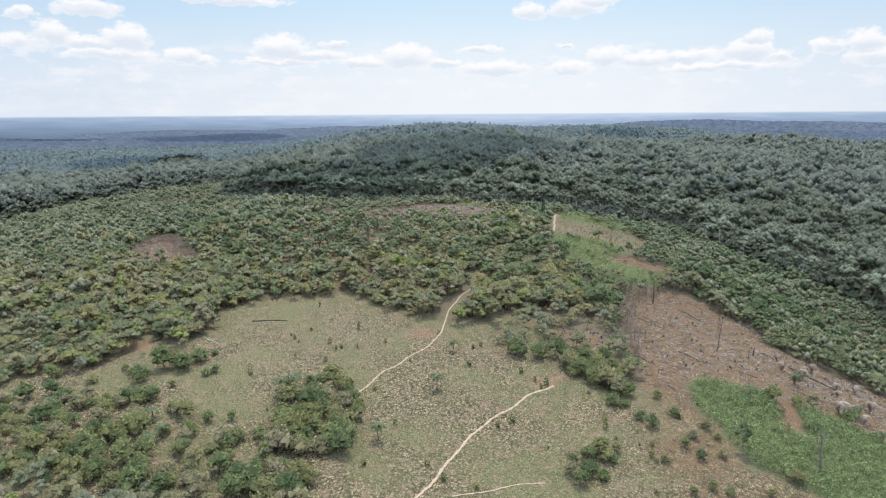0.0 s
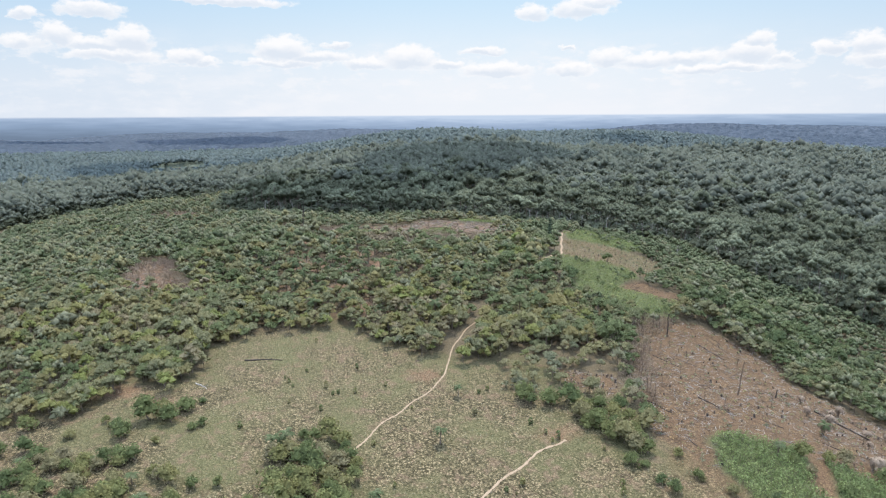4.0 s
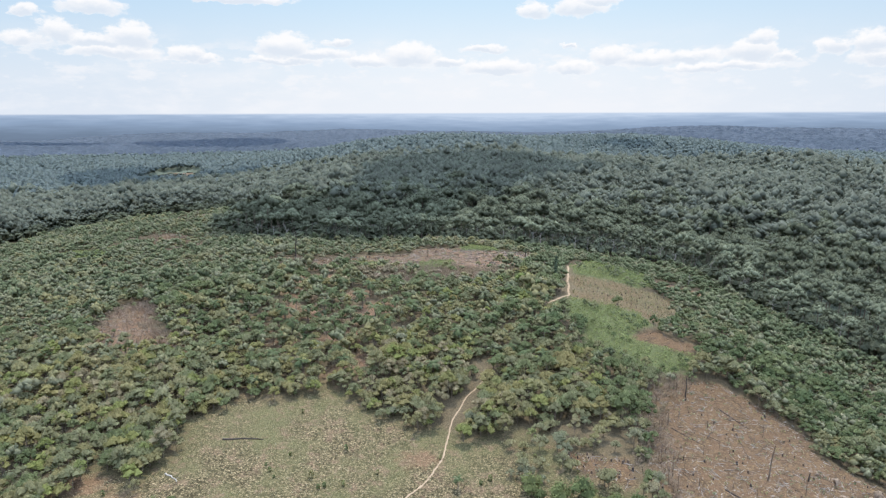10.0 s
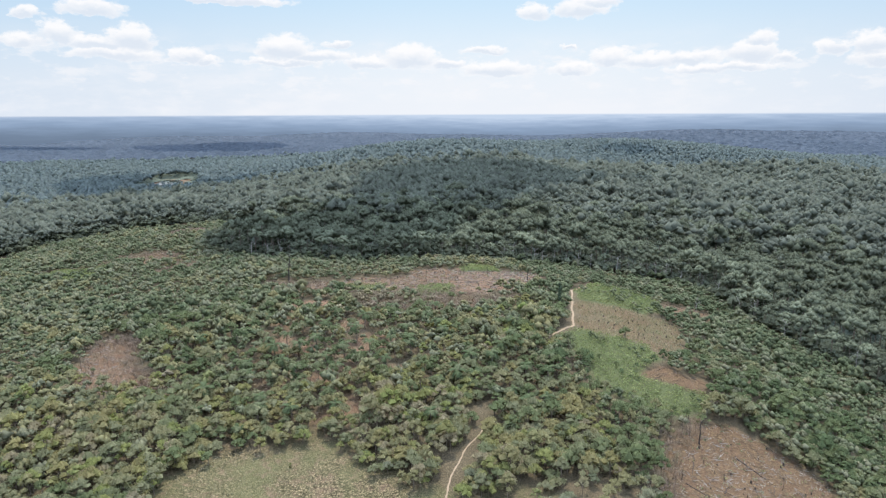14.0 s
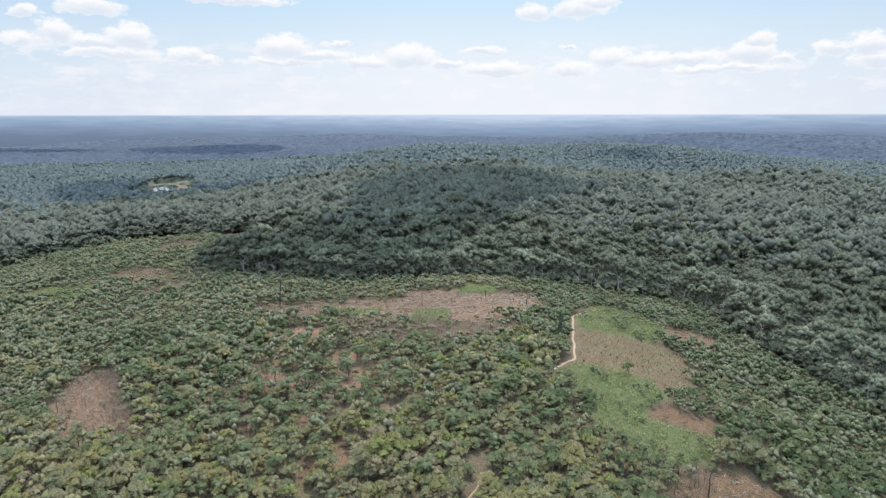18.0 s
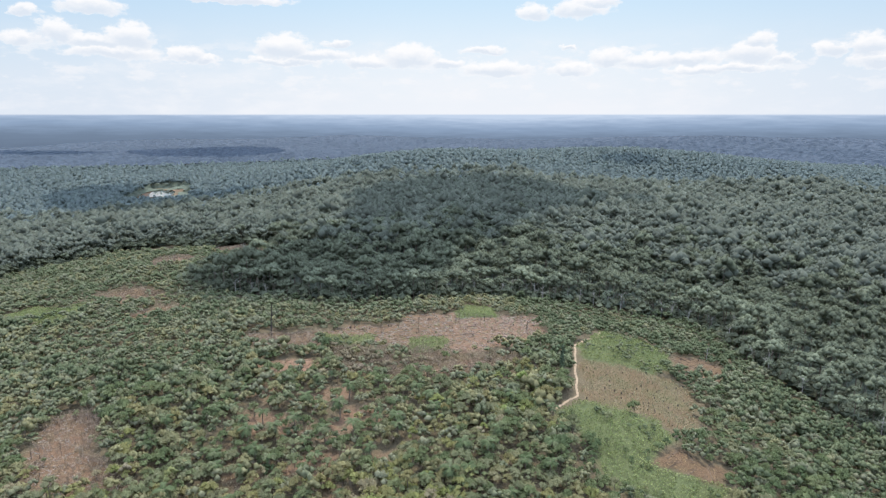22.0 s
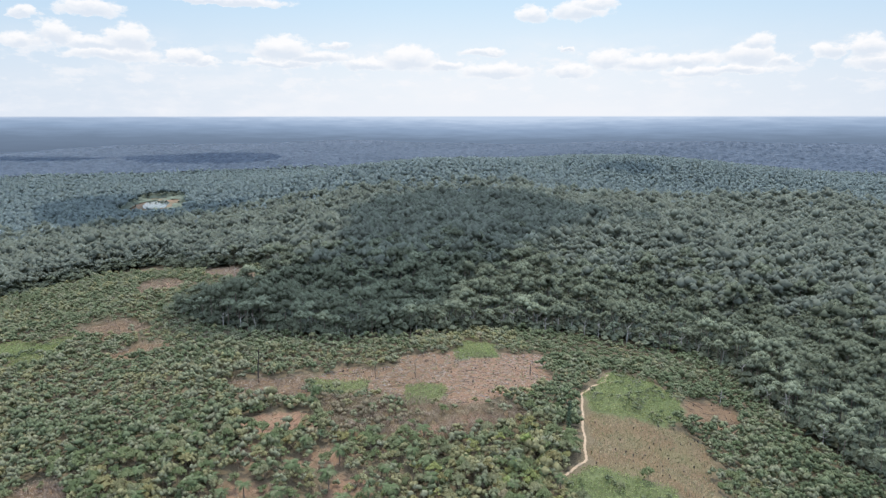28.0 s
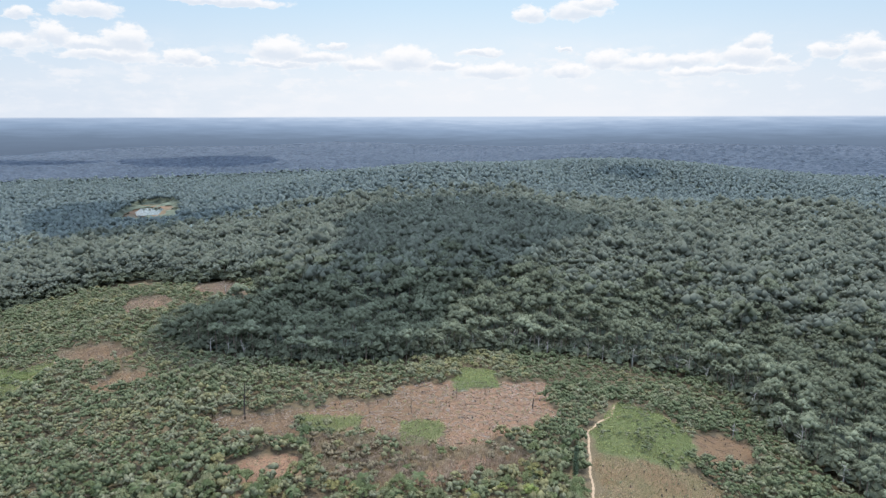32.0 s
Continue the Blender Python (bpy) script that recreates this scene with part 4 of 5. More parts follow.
def tube(f, pts, radii, sides, slot=0):
    """One connected tapered tube through some points."""
    pts = [np.array(p, float) for p in pts]
    ang = np.arange(sides) * 2 * np.pi / sides
    rings = []
    for k, p in enumerate(pts):
        d = pts[min(k + 1, len(pts) - 1)] - pts[max(k - 1, 0)]
        d /= np.linalg.norm(d)
        u = np.cross(d, (0.31, 0.9, 0.13))
        u /= np.linalg.norm(u)
        rings.append(p + radii[k] * (np.cos(ang)[:, None] * u + np.sin(ang)[:, None] * np.cross(d, u)))
    t = []
    for k in range(len(pts) - 1):
        for i in range(sides):
            a, c = k * sides + i, k * sides + (i + 1) % sides
            t += [(a, c, c + sides), (a, c + sides, a + sides)]
    e = (len(pts) - 1) * sides
    t += [(0, i + 1, i) for i in range(1, sides - 1)] + [(e, e + i, e + i + 1) for i in range(1, sides - 1)]
    f.put(np.concatenate(rings), t, slot)


def limb(f, a, b, ra, rb, rng, bends=3, sides=6, wander=0.06, slot=0):
    """A tapered, slightly crooked limb."""
    a, b = np.array(a, float), np.array(b, float)
    ln = np.linalg.norm(b - a)
    pts = [a + (b - a) * k / bends + (rng.normal(size=3) * wander * ln if 0 < k < bends else 0) for k in range(bends + 1)]
    tube(f, pts, [ra + (rb - ra) * k / bends for k in range(bends + 1)], sides, slot)
    return pts


# ------------------------------------------------------------------ trees of the pasture, grove and scrub
def pasture_tree(seed, h, r, sprays, label, x, y):
    rng = np.random.default_rng(seed)
    ob = thing("pasture_tree", label, "tree", "trees in the pasture", x, y)
    f = Form()
    tops = []
    limb(f, (0, 0, -0.3), (0.1, 0, h * 0.38), 0.17, 0.12, rng)
    k = rng.integers(4, 7)
    for i in range(k):
        a = i * 2 * np.pi / k + rng.uniform(-0.4, 0.4)
        d = r * rng.uniform(0.3, 0.62)
        top = np.array((d * np.cos(a), d * np.sin(a), h * rng.uniform(0.42, 0.8)))
        limb(f, (0.1, 0, h * 0.36), top, 0.09, 0.04, rng, 2, 4)
        tops.append(top)
    part("trunk", f, [BARK], ob)
    f = Form()
    for top in tops + [np.array((0, 0, h * 0.85))]:
        rr = r * rng.uniform(0.45, 0.66)
        f.lobe(rng, top, np.array((0.75, 0.75, 0.65)) * rr, OCTA)
        f.sprays(rng, top, np.array((1.05, 1.05, 0.9)) * rr, sprays * 3 // (2 * (k + 1)), 0.33, fold=False, low=-0.75)
    part("crown", f, [LEAF_SINGLE], ob)
    return ob


PASTURE_SPOTS = []


def take(poly, gap, share, seed, jitter=0.5):
    px, py = zip(*poly)
    x, y, rng = spread(min(px), max(px), min(py), max(py), gap, seed)
    ok = (inside(poly, x, y, jitter) > 0) & (rng.uniform(size=len(x)) < share)
    return list(zip(x[ok], y[ok]))


PASTURE_SPOTS += [(x, y, 0.95) for x, y in take(GROVE, 4.2, 0.93, 51)]
PASTURE_SPOTS += [(x, y, 0.85) for x, y in take(SCRUB, 4.4, 0.78, 52, 2.0)]
PASTURE_SPOTS += [(x, y, 1.0) for x, y in take(BORDER, 4.6, 0.62, 53, 1.5)]
PASTURE_SPOTS += [(x, y, 0.7) for x, y in take([(33, -91), (46, -89), (47, -103), (32, -107)], 3.6, 0.75, 54)]
PASTURE_SPOTS += [(x, y, 0.5) for x, y in take(AREAS["rough"], 6.5, 0.55, 55)]
PASTURE_SPOTS += [(-84, -55, 1.25), (-86, -51, 1.0), (-73, -62, 0.7), (-71, -60, 0.55), (-107, -36, 1.0), (-81, -58, 1.3), (-88, -57, 1.2), (-79, -51, 0.9), (-96, -32, 1.3), (-92, -27, 1.2), (-88, -24, 1.3), (-90, -33, 1.0), (-99, -48, 0.5), (-97, -40, 0.45), (-88, -42, 0.6), (-112, -52, 0.9),
                  (-117, -47, 1.0), (-114, -57, 0.8), (-122, -60, 1.1), (-76, -46, 0.4), (-94, -62, 0.75), (-100, -58, 0.6), (-91, -66, 0.8), (-106, -66, 0.9), (-80, -70, 0.5),
                  (-57, -87, 0.42), (-63, -88, 0.5), (9, -3, 0.95), (4, -10, 0.6), (-9, -6, 0.9), (-13, -2, 0.8), (-18, 3, 0.9), (107, -78, 0.8), (101, -71, 0.7), (116, -62, 0.8),
                  (124, -68, 0.7), (99.6, -48.5, 0.5), (98.4, -67, 0.75), (103, -62.5, 0.8), (111, -62.5, 0.7), (55.3, -66.3, 0.8), (50.6, -71.6, 0.7), (54.2, -72.7, 0.6), (56.2, -79, 0.5), (66.8, -76.9, 0.55), (88, -103, 0.6)]
KINDS = [(81, 4.6, 3.1, 230), (82, 5.4, 3.0, 240), (83, 3.8, 3.2, 220), (84, 5.8, 2.7, 220), (85, 4.2, 2.5, 190), (86, 5.0, 3.5, 260)]
LOOKS = ["olive-green bushy tree standing in dry grass", "leafy green savanna tree with a short forked trunk", "low spreading yellowish-green tree in the pasture"]
PASTURE_SPOTS = [q for q in PASTURE_SPOTS if inside(AREAS["cut"], np.array(q[0]), np.array(q[1])) < 0 and not (-24 < q[1] < 33 and abs(q[0] - np.interp(q[1], [-13, 4, 15, 22, 29, 34], [0, 3.8, 8.2, 12.9, 16.2, 15])) < 4.5)]
rng = np.random.default_rng(60)
PASTURE_SPOTS.sort(key=lambda q: q[1] + 0.3 * abs(q[0]) if q[1] > -118 else 99)
rest = np.array(PASTURE_SPOTS[300:])
PASTURE_SPOTS = PASTURE_SPOTS[:300]
scatter("pasture_thicket", SECOND, rest[:, 0], rest[:, 1], rest[:, 2] * rng.uniform(0.6, 1.0, len(rest)), rng.uniform(0.3, 0.95, len(rest)), [LEAF_TREE, BARK],
        "olive-green bushes fringing the pasture", "bushes", seed=15)
protos = []
for i, (x, y, s) in enumerate(PASTURE_SPOTS):
    if i < len(KINDS):
        sd, h, r, sp = KINDS[i]
        protos.append(pasture_tree(sd, h, r, sp, LOOKS[i % 3], x, y))
    else:
        plant_again(protos[rng.integers(len(protos))], x, y, s * rng.uniform(0.65, 1.2), rng.uniform(0, 360))

# Knee-high shrubs scattered in the grass.
def shrub(seed, x, y, dark):
    rng = np.random.default_rng(seed)
    ob = thing("shrub", "small dark leafy shrub in dry grass" if dark else "small upright olive shrub in dry grass", "shrub", "shrubs in the pasture", x, y, 0.05)
    f = Form()
    for i in range(4):
        a = i * 1.6
        limb(f, (0, 0, -0.1), (0.35 * np.cos(a), 0.35 * np.sin(a), 0.9), 0.035, 0.015, rng, 2, 3)
    part("stem", f, [BARK], ob)
    f = Form()
    f.sprays(rng, (0, 0, 0.75), np.array((0.5, 0.5, 0.75 if dark else 0.95)), 70, 0.2, low=-0.9)
    part("foliage", f, [LEAF_SINGLE], ob)
    return ob


SHRUBS = [(-37, -37), (-53, -30), (-49, -21), (-32, -16), (-39, -47), (9, -44), (-11, -42), (-4, -98), (-21, -63), (28, -91), (18, -82), (20, -78), (8, -107),
          (29, -20), (-71, -39), (-40, -32), (-51, -33), (-55, -27), (-30, -35), (26, -50), (31, -60), (33, -58), (14, -30), (-60, -60), (-20, -100)]
bm_protos = [shrub(90, -37, -37, True), shrub(91, -53, -30, False), shrub(92, -49, -21, True)]
rng = np.random.default_rng(61)
extra = take(AREAS["pasture"], 15.0, 0.35, 62) + take([(45, -75), (60, -88), (62, -120), (48, -115)], 4.5, 0.6, 63) + take([(34, -48), (52, -74), (60, -95), (44, -80)], 5.0, 0.6, 64)
for x, y in SHRUBS[3:] + extra:
    if y > -128:
        plant_again(bm_protos[rng.integers(3)], x, y, rng.uniform(0.55, 1.5), rng.uniform(0, 360), 0.05)


# ------------------------------------------------------------------ palms
def palm(x, y, height, leaf, label, fronds=11, droop=0.0, seed=0):
    rng = np.random.default_rng(300 + seed)
    ob = thing("palm_tree", label, "palm", "palms", x, y)
    f = Form()
    limb(f, (0, 0, -0.3), (0.15, 0.1, height), 0.19, 0.14, rng, 4, 6, 0.02)
    part("trunk", f, [BARK], ob)
    f = Form()
    ln = 2.6
    for k in range(9):
        u0, u1 = k / 9, (k + 1) / 9
        p0 = np.array((ln * u0 * (1 - 0.2 * u0), 0, 1.5 * u0 - 2.3 * u0 ** 2))
        p1 = np.array((ln * u1 * (1 - 0.2 * u1), 0, 1.5 * u1 - 2.3 * u1 ** 2))
        f.put([p0 + (0, 0.04, 0), p0 - (0, 0.04, 0), p1 - (0, 0.03, 0), p1 + (0, 0.03, 0)], [(0, 1, 2), (0, 2, 3)])
        wd = 0.95 * np.sin(np.pi * (0.15 + 0.8 * u1))
        for side in (-1, 1):
            f.put([p0, p1, p1 + np.array((0.35, side * wd, -0.22))], [(0, 1, 2)])
            f.put([p0 * 0.45 + p1 * 0.55, p1 * 1.0 + np.array((0.02, 0, 0)), p1 + np.array((0.62, side * wd * 0.9, -0.3))], [(0, 1, 2)])
    blade = f.done()
    first = None
    for i in range(fronds):
        at = Matrix.Translation((0.15, 0.1, height - 0.1)) @ pose(0, 0, 0, 0, 0, i * 360 / fronds + rng.uniform(-12, 12)) @ pose(0, 0, 0, 0, droop + rng.uniform(-28, 22), 0)
        if first is None:
            first = part("frond", blade, [leaf], ob, at=at)
        else:
            q = new("frond", first.data)
            q.parent, q.matrix_basis = ob, at
    return ob


green_palm = palm(-1.8, -60, 4.6, LEAF_PALM, "slender green palm with a feathery crown", seed=1)
low_palm = palm(-46, -70, 3.2, LEAF_PALM, "short green palm with arching fronds", 8, seed=2)
burnt_palm = palm(132, -12, 3.4, LEAF_DEAD, "scorched palm with drooping brown fronds on burnt soil", 7, 48, seed=3)
for x, y, s in ((-17.5, -89, 0.95), (-44, -69, 1.15), (-47.5, -71, 1.05), (4.1, -34, 0.8), (126, -80, 1.0), (131, -62, 0.9), (138, -70, 1.0), (95.2, -63.8, 0.9), (122, -42.5, 1.0)):
    plant_again(green_palm, x, y, s, x * 37 % 360)
for x, y, s in ((127, -24.6, 1.1), (132, -30, 1.35), (145, -14.7, 1.3), (142, -34, 1.0), (124.6, -62, 1.3), (127.5, -60.5, 1.4), (131.7, -59.6, 1.2), (142.7, -51, 1.4), (151, -31.4, 1.2),
                (122.6, -40.6, 1.2), (130.5, -65.7, 1.1), (136, -44, 0.9), (139, -20, 1.0)):
    plant_again(burnt_palm, x, y, s, x * 53 % 360, lean=x % 9)
rng = np.random.default_rng(65)
spots = take([(-120, 20), (-60, 20), (-15, 20), (60, 40), (60, 110), (-20, 150), (-120, 130)], 12.0, 0.6, 66)
for x, y in spots:
    if inside(AREAS["pasture"], x, y) < 0 and inside(AREAS["scar"], x, y) < 0:
        plant_again(low_palm if rng.uniform() < 0.4 else green_palm, x, y, rng.uniform(1.25, 1.8), rng.uniform(0, 360))
for x, y in take(SCRUB, 15.0, 0.5, 67):
    plant_again(low_palm, x, y, rng.uniform(0.7, 1.0), rng.uniform(0, 360))


# ------------------------------------------------------------------ dead and burnt trees
def dead_tree(x, y, height, girth, mat, label, branches=4, lean=(0.0, 0.0), seed=0, group="dead trees"):
    rng = np.random.default_rng(400 + seed)
    ob = thing("dead_tree", label, "dead tree", group, x, y, 0.25)
    top = np.array((lean[0], lean[1], height))
    f = Form()
    pts = limb(f, (0, 0, 0), top, girth, girth * 0.45, rng, 4, 7, 0.012)
    f.stem((0, 0, -0.3), (0, 0, 0.5), girth * 1.7, girth, 7, 0)
    part("trunk", f, [mat], ob)
    for i in range(branches):
        u = rng.uniform(0.5, 0.98)
        a, ln = i * 2.4 + rng.uniform(-0.5, 0.5), height * rng.uniform(0.14, 0.32)
        root = top * u
        tip = root + np.array((np.cos(a) * ln, np.sin(a) * ln, ln * rng.uniform(0.5, 1.1)))
        f = Form()
        limb(f, root, tip, girth * 0.42, girth * 0.12, rng, 3, 5, 0.07)
        bough = part("branch", f, [mat], ob)
        f = Form()
        limb(f, (root + tip) / 2, tip + rng.normal(size=3) * ln * 0.35, girth * 0.2, girth * 0.07, rng, 2, 4)
        part("twig", f, [mat], bough)
    return ob


dead_tree(-98.3, 200.8, 20, 0.45, CHAR, "tall charred black trunk standing in a clearing", 2, (0.8, 0.3), 1)
dead_tree(-154.6, 305.8, 13, 0.35, BARK_PALE, "bleached white dead tree with forked branches", 6, (0.4, 0), 2)
dead_tree(-128, 296, 12, 0.3, BARK_PALE, "pale dead tree at the forest edge", 5, (-0.5, 0), 3)
dead_tree(-239.7, 370, 12, 0.35, CHAR_BROWN, "dark bare trunk on the far slope", 2, (0, 0), 4)
dead_tree(-246, 412, 11, 0.3, CHAR_BROWN, "bare scorched trunk in the slope clearing", 2, (0.3, 0), 5)
dead_tree(-200, 470, 12, 0.35, BARK_PALE, "pale bare tree in the slope clearing", 4, (0.2, 0), 6)
dead_tree(97, -98, 11, 0.36, BARK, "forked weathered grey dead tree among crops", 5, (-0.6, 0.2), 7)
dead_tree(104.3, -19.9, 12.5, 0.3, CHAR_BROWN, "tall leaning scorched trunk on burnt ground", 0, (1.6, 0.6), 8)
dead_tree(97.7, 33, 9.5, 0.3, CHAR, "black burnt trunk at the clearing edge", 1, (0, 0), 9)
dead_tree(55.8, 214.5, 6.5, 0.35, CHAR, "charred trunk in the red clearing", 1, (0.3, 0), 10)
dead_tree(-10.8, 207.6, 10, 0.22, CHAR_BROWN, "thin scorched trunk in the red clearing", 1, (0, 0), 11)
dead_tree(-33.9, 211.4, 9, 0.2, CHAR_BROWN, "thin bare scorched tree in the clearing", 3, (0, 0), 12)
dead_tree(14, 226, 9, 0.2, CHAR_BROWN, "thin scorched trunk beside bright herbs", 1, (0.2, 0), 13)
dead_tree(31, 233, 6, 0.25, CHAR, "short burnt trunk in the red clearing", 2, (-0.4, 0), 14)
dead_tree(135.5, 133, 8.5, 0.2, BARK, "bare trunk at the edge of the field", 1, (0.5, 0), 15)
dead_tree(122, -13, 3.6, 0.32, CHAR, "short charred trunk on burnt soil", 0, (0.3, 0), 16)
snag_a = dead_tree(84, 30, 6.0, 0.13, CHAR_BROWN, "slim grey leafless burnt sapling", 3, (0.3, 0), 17, "burnt saplings")
snag_b = dead_tree(72, 8, 4.2, 0.10, CHAR_BROWN, "slim bare burnt sapling", 4, (-0.2, 0.2), 18, "burnt saplings")
snag_c = dead_tree(66, -30, 2.6, 0.16, CHAR, "charred broken stem on burnt soil", 0, (0.2, 0), 19, "burnt saplings")
rng = np.random.default_rng(68)
SCAR_EDGE = [(-170, 92), (-150, 106), (-136, 92), (-132, 74), (-112, 60), (-108, 42), (-118, 50), (-140, 70), (-142, 88), (-158, 96)]
EDGE_BURN = [(57, -40), (68, 14), (80, 34), (90, 46), (108, 52), (104, 42), (88, 24), (80, 4), (68, -45)]
for x, y in take(EDGE_BURN, 3.4, 0.6, 69):
    plant_again((snag_a, snag_b, snag_c)[rng.integers(3)], x, y, rng.uniform(0.6, 1.25), rng.uniform(0, 360), 0.25)
for x, y in take(AREAS["burn"], 9.0, 0.45, 70) + take(AREAS["scar"], 6.0, 0.7, 71) + take(BRUSH, 9.0, 0.5, 72) + take(AREAS["main"], 13.0, 0.4, 73) + take(AREAS["slope_clearing"], 14.0, 0.5, 74) + take(AREAS["slope_high"], 8.0, 0.6, 88):
    if inside(AREAS["crop"], np.array(x), np.array(y)) < 0:
        plant_again((snag_a, snag_b, snag_c, snag_c)[rng.integers(4)], x, y, rng.uniform(0.5, 1.1), rng.uniform(0, 360), 0.25)
pale_a = dead_tree(86, 342, 14, 0.3, BARK_PALE, "pale leafless tree at the forest edge", 6, (0.3, 0), 20, "pale dead trees")
for x, y, s in ((-14, 300, 1.0), (30, 345, 1.1), (62, 352, 1.2), (118, 346, 1.0), (140, 342, 1.1), (160, 338, 0.9), (190, 330, 1.1), (208, 270, 1.2), (214, 225, 1.1), (216, 190, 1.0),
                (226, 300, 1.2), (236, 150, 1.0), (-182, 340, 1.0), (-100, 292, 0.9), (174, 226, 0.7), (-40, 291, 0.9), (-60, 286, 1.0), (8, 318, 0.9), (20, 330, 1.1), (44, 346, 0.9), (54, 349, 1.0), (74, 350, 0.9), (80, 347, 1.15),
                (98, 349, 1.0), (108, 347, 0.9), (128, 341, 1.0), (150, 338, 1.15), (170, 335, 0.9), (182, 333, 1.0), (200, 322, 0.9), (211, 305, 1.0), (210, 240, 0.9), (-140, 300, 0.9)):
    plant_again(pale_a, x, y, s, x * 31 % 360, 0.5)


# ------------------------------------------------------------------ felled logs and stumps
def fallen_log(x0, y0, x1, y1, girth, mat, label, seed, group="felled logs"):
    rng = np.random.default_rng(500 + seed)
    xm, ym = (x0 + x1) / 2, (y0 + y1) / 2
    ob = thing("fallen_log", label, "log", group, xm, ym, 0.0)
    f = Form()
    n = 6
    pts = [np.array((x0 + (x1 - x0) * k / n, y0 + (y1 - y0) * k / n, 0.0)) + (rng.normal(size=3) * (0.15, 0.15, 0)) for k in range(n + 1)]
    base = np.array((xm, ym, gz(xm, ym)))
    for p in pts:
        p[2] = gz(p[0], p[1]) + girth * 0.55
    tube(f, [p - base for p in pts], [girth * (1 - 0.09 * k) * rng.uniform(0.9, 1.1) for k in range(n + 1)], 7)
    part("trunk", f, [mat], ob)
    f = Form()
    p = pts[4] - base
    limb(f, p, p + np.array((rng.uniform(-1.5, 1.5), rng.uniform(-1.5, 1.5), 0.7)), girth * 0.4, girth * 0.15, rng, 2, 5)
    part("branch", f, [mat], ob)
    return ob


LOGS = [(72, -18, 79, -40), (65, -38, 71, -46), (90, -20, 97, -17), (109, 13, 105, -7), (129, 34, 142, 26), (110, 30, 117, 19), (77, -7, 80, -13),
        (92, 24, 87, 12), (105, -24, 110, -17), (120, 10, 113, 2), (98, 2, 91, 8), (85, -32, 92, -42), (116, 36, 124, 24), (82, 5, 90, -4), (148, -20, 160, -40)]
for i, (a, b, c, d) in enumerate(LOGS):
    fallen_log(a, b, c, d, 0.13 + 0.06 * (i % 3), CHAR if i % 2 else CHAR_BROWN, "charred felled log lying on burnt soil", i)
fallen_log(134, -18, 142.6, -34.8, 0.42, CHAR, "long charred felled trunk at the edge of the burn", 42)
fallen_log(-73.4, -12.7, -60, -12.8, 0.3, CHAR, "dark fallen log lying in the dry pasture", 40)
fallen_log(-83, -33, -78, -37, 0.22, BARK_PALE, "bleached fallen limb beside a bush", 41)
rng = np.random.default_rng(75)
for i, (x, y) in enumerate(take(AREAS["main"], 6.0, 0.8, 76) + take(AREAS["red"], 7.0, 0.7, 77) + take(AREAS["brown"], 7.0, 0.7, 78) + take(AREAS["burn"], 13.0, 0.55, 79)
                           + take(AREAS["scar"], 10.0, 0.5, 80) + take(AREAS["strip"], 6.0, 0.7, 81)):
    if inside(AREAS["crop"], np.array(x), np.array(y)) < 2 and inside(MAIN_GREEN[0], np.array(x), np.array(y)) < 0:
        a, ln = rng.uniform(0, 3.14), rng.uniform(3.0, 9.5)
        fallen_log(x, y, x + ln * math.cos(a), y + ln * math.sin(a), rng.uniform(0.10, 0.2), (CHAR, CHAR_BROWN, BARK)[i % 3], "scorched felled trunk lying in a clearing", 100 + i)


def stump(x, y, seed):
    rng = np.random.default_rng(700 + seed)
    f = Form()
    limb(f, (0, 0, -0.2), (0.06, 0.03, 0.75), 0.28, 0.2, rng, 2, 7, 0.03)
    f.stem((0, 0, -0.2), (0, 0, 0.15), 0.42, 0.28, 7, 0)
    v, t, s, m = f.done()
    ob = new("tree_stump", tri_mesh("tree_stump", v, t, [CHAR if seed % 2 else CHAR_BROWN], normals=m))
    ob.location = (x, y, gz(x, y))
    return tagged(ob, "burnt tree stump on cleared ground", "stump", "stumps")


spots = take(AREAS["burn"], 5.5, 0.4, 82) + take(AREAS["cut"], 2.6, 0.7, 87) + take(AREAS["main"], 8.0, 0.5, 83) + take(AREAS["field"], 4.6, 0.5, 84) + take(AREAS["red"], 6.0, 0.5, 85)
spots = [q for q in spots if inside(AREAS["crop"], np.array(q[0]), np.array(q[1])) < 0]
stumps = [stump(*spots[0], 0), stump(*spots[1], 1)]
for x, y in spots[2:]:
    plant_again(stumps[rng.integers(2)], x, y, rng.uniform(0.6, 1.5), rng.uniform(0, 360), 0.0)

# A dark vine-grown column beside the ridge trail.
ob = thing("columnar_tree", "dark vine-covered column-shaped tree beside the trail", "tree", "", 64.1, 144.3)
f = Form()
f.stem((0, 0, -0.3), (0, 0, 14.5), 0.32, 0.15, 7, 0)
part("trunk", f, [BARK], ob)
f = Form()
rng = np.random.default_rng(86)
for k in range(12):
    c, rr = (rng.normal() * 0.15, rng.normal() * 0.15, 1.2 + 1.25 * k), (1.3 if 0 < k < 10 else 0.9)
    f.lobe(rng, c, np.array((0.8, 0.8, 0.8)) * rr, OCTA)
    f.sprays(rng, c, np.array((1, 1, 0.9)) * rr, 40, 0.34, low=-0.6)
m, n = material("leaf_dark_vine")
finish(n, n.mix(n.noise(n.add("ShaderNodeNewGeometry").outputs["Position"], 2.0), (0.02, 0.035, 0.018), (0.05, 0.07, 0.03)), 0.7, 0.3)
part("crown", f, [m], ob)


